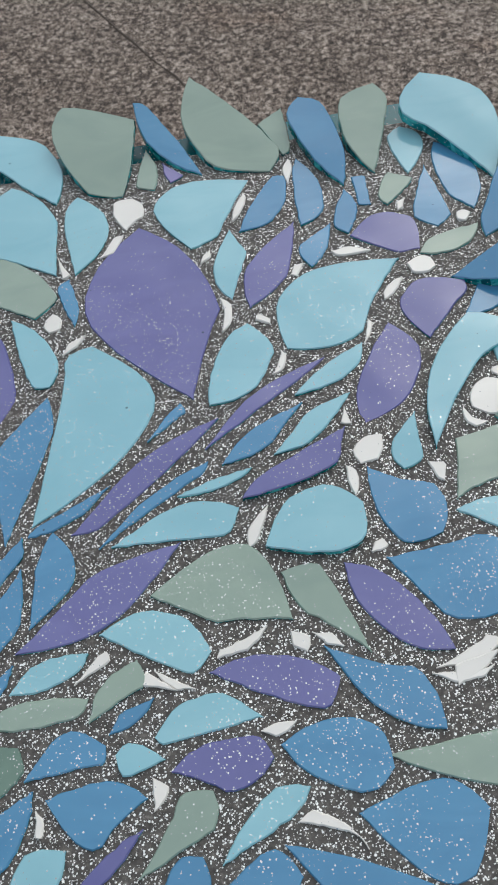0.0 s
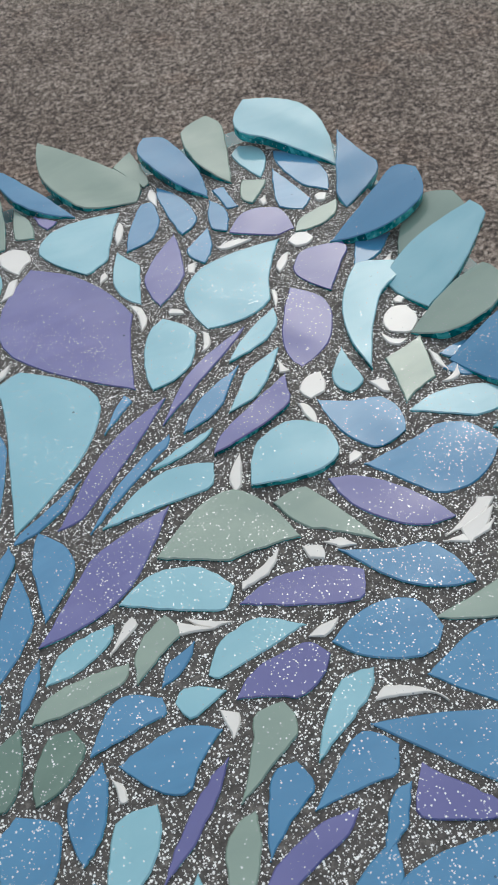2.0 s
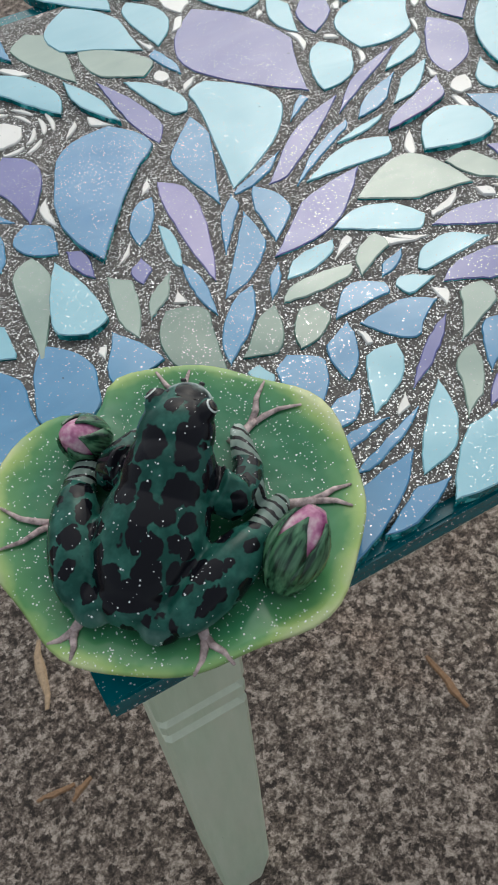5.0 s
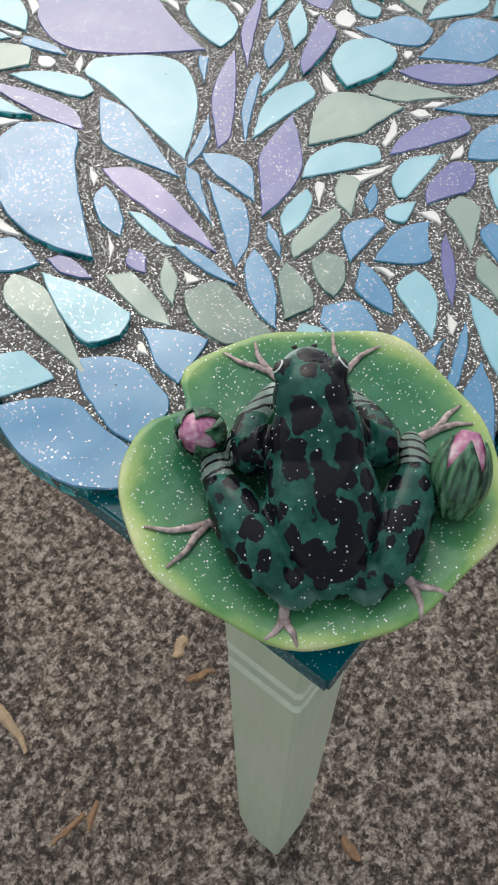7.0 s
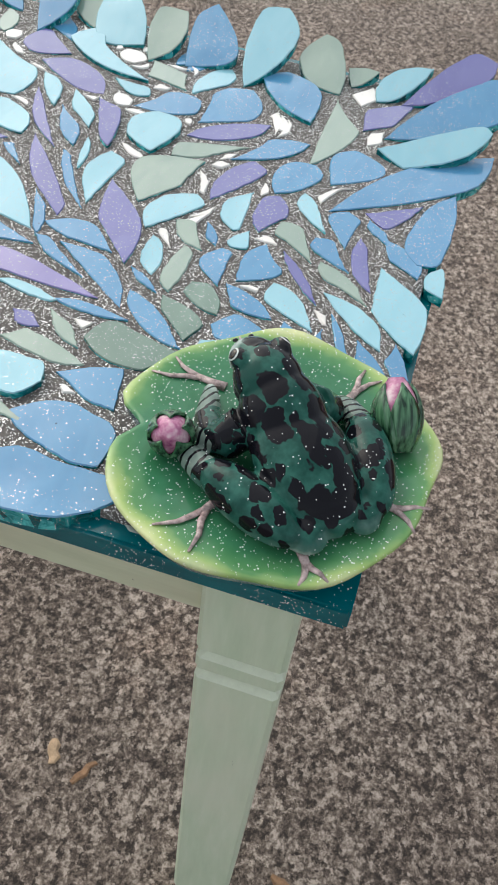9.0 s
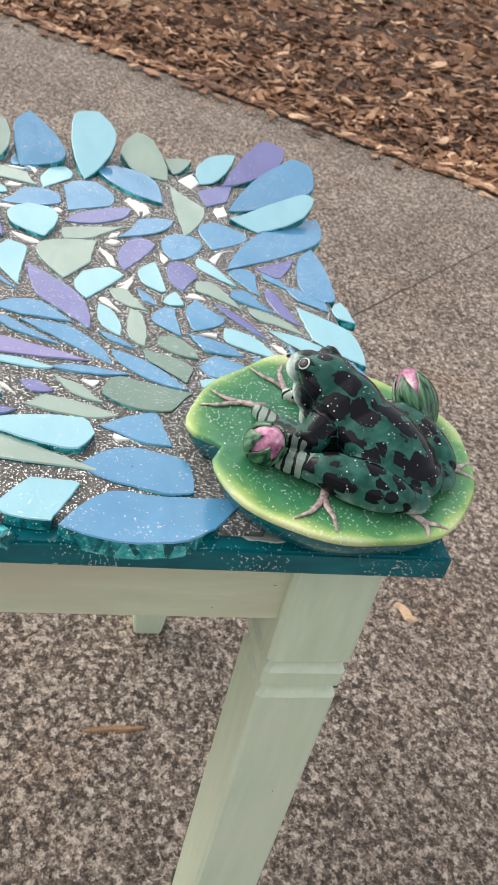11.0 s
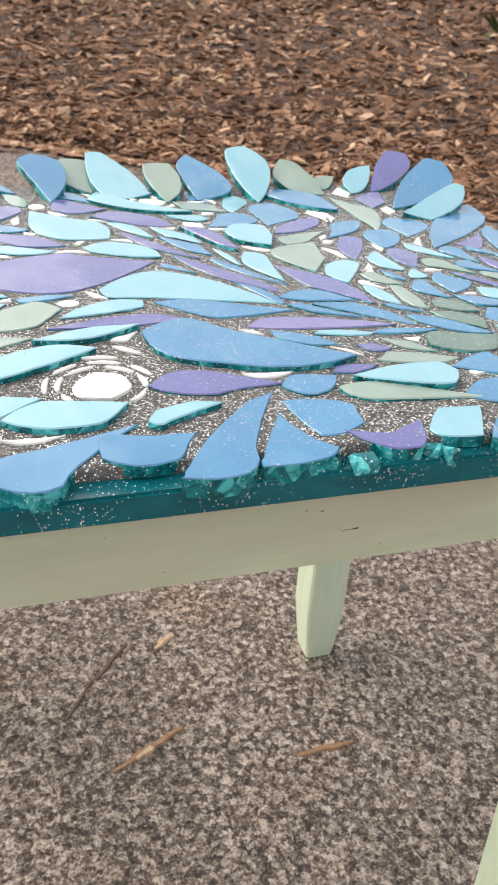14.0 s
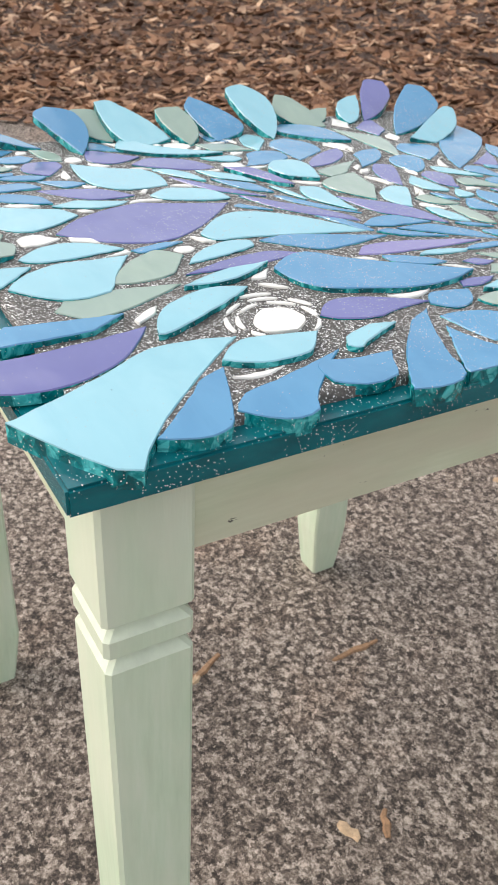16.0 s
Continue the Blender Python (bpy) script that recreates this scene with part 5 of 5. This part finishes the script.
shard(BLUE, -0.1492, 0.0081, -78.4, 0.0291, 0.0088, 0.0125, 0.30, 0.42, 1.26, 1.49, 2.71, 2.32)
shard(PURPLE, -0.1399, -0.0183, 101.2, 0.0245, 0.0037, 0.0062, 0.65, 0.84, 3.04, 0.92, 1.95, 0.69)
shard(WHITE, -0.1192, -0.0221, -133.2, 0.0177, 0.0028, 0.0001, 0.55, 0.88, 0.97, 0.78, 1.04, 0.86)
shard(SAGE, -0.1678, -0.0370, 73.8, 0.0715, 0.0102, 0.0087, 0.79, 0.60, 1.01, 3.09, 0.61, 3.23)
shard(AQUA, -0.1523, -0.0382, 85.2, 0.0509, 0.0129, 0.0110, 0.15, 0.13, 1.80, 1.68, 2.28, 2.15, proud=0.0020)
shard(SAGE, -0.1341, -0.0536, 85.8, 0.0421, 0.0045, 0.0093, 0.35, 0.84, 2.40, 1.79, 1.96, 0.69)
shard(BLUE, -0.1807, -0.0806, 72.7, 0.0494, 0.0053, 0.0215, 0.35, 0.32, 2.57, 3.94, 4.02, 4.05)
shard(BLUE, -0.1504, -0.0817, -110.9, 0.0340, 0.0209, 0.0034, 0.60, 0.64, 1.51, 1.02, 1.13, 1.21)
shard(WHITE, -0.1531, -0.0750, -93.7, 0.0073, 0.0033, 0.0017, 0.12, 0.43, 2.51, 0.89, 1.36, 0.90)
shard(BLUE, -0.1997, -0.0878, -73.3, 0.0796, 0.0159, 0.0190, 0.39, 0.57, 2.05, 0.62, 2.26, 1.72)
shard(AQUA, -0.1964, -0.0425, 19.9, 0.0264, 0.0172, 0.0186, 0.54, 0.70, 2.47, 1.33, 1.06, 1.05)
shard(PURPLE, -0.1931, -0.0083, -85.5, 0.0353, -0.0074, 0.0210, 0.50, 0.66, 1.25, 0.93, 2.98, 2.03)
shard(BLUE, -0.1777, 0.0125, -130.6, 0.0373, 0.0133, 0.0186, 0.76, 0.66, 2.18, 0.84, 1.23, 2.58)
shard(BLUE, -0.1965, 0.0411, 155.2, 0.0436, 0.0273, 0.0016, 0.50, 0.88, 0.61, 2.00, 1.41, 1.89)
shard(BLUE, -0.1876, 0.0549, -40.9, 0.0842, 0.0064, 0.0207, 0.76, 0.31, 2.73, 1.58, 2.94, 0.60)
shard(AQUA, -0.1719, 0.0701, 109.1, 0.0353, 0.0051, 0.0074, 0.86, 0.47, 0.62, 4.01, 1.91, 4.02, proud=0.0020)
shard(BLUE, -0.1930, 0.0887, 111.3, 0.0424, 0.0149, 0.0160, 0.37, 0.69, 0.82, 3.78, 0.60, 3.07)
shard(BLUE, -0.1900, 0.1227, -66.7, 0.0691, 0.0072, 0.0231, 0.22, 0.34, 1.72, 0.60, 3.62, 0.68)
shard(AQUA, -0.1639, 0.1174, -80.8, 0.0523, 0.0114, 0.0142, 0.41, 0.69, 2.21, 1.17, 3.42, 1.32, proud=0.0020)
shard(BLUE, -0.1905, 0.1674, 129.6, 0.0593, 0.0213, 0.0045, 0.63, 0.26, 1.15, 2.68, 1.79, 0.60)
shard(AQUA, -0.1616, 0.1810, 105.4, 0.1149, 0.0581, 0.0152, 0.83, 0.39, 0.75, 1.69, 1.89, 0.60)
shard(PURPLE, -0.1373, 0.1988, 111.2, 0.0875, 0.0195, 0.0214, 0.54, 0.82, 1.99, 2.49, 0.70, 1.65)
shard(BLUE, -0.1151, 0.1938, 102.6, 0.0619, 0.0079, 0.0183, 0.32, 0.85, 0.93, 1.10, 0.88, 1.01, proud=0.0020)
shard(SAGE, -0.0871, 0.1570, 95.9, 0.0668, 0.0161, 0.0148, 0.83, 0.85, 1.72, 1.32, 1.34, 0.60)
shard(AQUA, -0.1197, 0.1274, 118.1, 0.0688, 0.0031, 0.0172, 0.88, 0.52, 3.71, 3.14, 3.36, 2.14, proud=0.0020)
shard(AQUA, -0.0849, 0.0986, -77.2, 0.0543, 0.0049, 0.0074, 0.57, 0.46, 1.61, 0.90, 1.62, 1.71, proud=0.0020)
shard(WHITE, -0.1390, 0.0990, 7.0, 0.0271, 0.0135, 0.0119, 0.39, 0.53, 3.07, 2.70, 2.83, 3.20)
shard(WHITE, -0.1109, 0.1527, -45.4, 0.0197, 0.0034, 0.0025, 0.12, 0.53, 2.03, 4.02, 0.95, 2.28)
shard(WHITE, -0.1795, 0.1319, -89.7, 0.0246, -0.0003, 0.0041, 0.68, 0.63, 2.68, 0.64, 3.13, 0.99)
shard(AQUA, 0.1914, 0.0392, -141.5, 0.0653, 0.0103, 0.0278, 0.14, 0.73, 2.23, 2.89, 1.92, 2.08, rise_x=0.35)
shard(SAGE, 0.1729, 0.0042, 167.3, 0.0481, 0.0100, 0.0196, 0.57, 0.13, 2.34, 1.96, 2.54, 1.85, rise_x=0.35)
shard(BLUE, 0.1828, -0.0160, -2.8, 0.0577, 0.0096, 0.0294, 0.72, 0.32, 1.55, 1.98, 2.26, 1.67, rise_x=0.35)
shard(AQUA, 0.1816, -0.0623, 173.7, 0.0724, 0.0162, 0.0170, 0.37, 0.12, 2.43, 2.04, 2.79, 2.25, rise_x=0.35)
shard(SAGE, 0.1889, -0.1066, -153.9, 0.0520, 0.0090, 0.0215, 0.27, 0.39, 2.95, 2.90, 2.14, 3.06, rise_x=0.35)
shard(BLUE, 0.1463, -0.0956, -152.3, 0.0652, 0.0165, 0.0191, 0.38, 0.12, 1.90, 1.59, 2.62, 2.96, proud=0.0020)
shard(SAGE, 0.1152, -0.1205, -177.6, 0.0890, 0.0213, 0.0009, 0.37, 0.43, 0.63, 1.90, 0.61, 1.87)
shard(SAGE, 0.1961, -0.1273, -83.9, 0.0207, 0.0023, 0.0156, 0.57, 0.15, 1.13, 1.36, 0.94, 1.88, rise_x=0.35)
shard(AQUA, 0.1868, -0.1571, -38.4, 0.0469, 0.0133, 0.0063, 0.50, 0.37, 3.32, 1.90, 3.06, 2.17, rise_x=0.35)
shard(PURPLE, 0.1966, -0.1853, -45.3, 0.0734, 0.0156, 0.0111, 0.83, 0.64, 1.62, 3.17, 2.53, 3.01, rise_x=0.35)
shard(PURPLE, 0.1522, -0.1556, -26.2, 0.0578, 0.0157, 0.0085, 0.39, 0.34, 1.09, 1.18, 0.85, 1.08)
shard(BLUE, 0.1531, -0.1914, -48.8, 0.0903, 0.0138, 0.0189, 0.88, 0.77, 2.85, 2.71, 2.35, 1.82, rise_x=0.35)
shard(AQUA, 0.1186, -0.1881, -64.5, 0.0704, 0.0070, 0.0172, 0.88, 0.19, 1.15, 4.00, 1.22, 3.87, rise_x=0.35)
shard(BLUE, 0.0807, -0.1850, 142.1, 0.1298, 0.0203, 0.0144, 0.30, 0.47, 1.69, 1.55, 2.01, 1.95)
shard(PURPLE, 0.0469, -0.1786, -55.9, 0.0348, -0.0001, 0.0161, 0.88, 0.16, 2.03, 1.42, 2.01, 1.48)
shard(BLUE, 0.0388, -0.2044, 172.4, 0.0772, 0.0106, 0.0125, 0.88, 0.62, 2.29, 3.99, 3.39, 3.50)
shard(WHITE, -0.0064, -0.0819, -40.8, 0.0138, 0.0002, 0.0056, 0.88, 0.12, 2.59, 0.94, 2.59, 0.89)
shard(WHITE, 0.1109, -0.0971, -149.9, 0.0214, 0.0020, 0.0065, 0.49, 0.78, 1.87, 0.85, 0.92, 1.26)
shard(WHITE, 0.1716, -0.1360, 176.5, 0.0288, 0.0073, 0.0099, 0.50, 0.61, 1.40, 0.78, 1.02, 0.88)
shard(WHITE, 0.1205, -0.1523, -17.5, 0.0214, 0.0059, 0.0062, 0.65, 0.46, 1.38, 0.60, 1.34, 0.65)
shard(WHITE, -0.1040, 0.0827, 51.0, 0.0152, 0.0010, 0.0022, 0.59, 0.85, 2.55, 0.80, 3.40, 1.00)
shard(WHITE, -0.0872, 0.0811, 121.8, 0.0175, 0.0058, 0.0015, 0.70, 0.85, 0.97, 0.95, 1.05, 0.85)
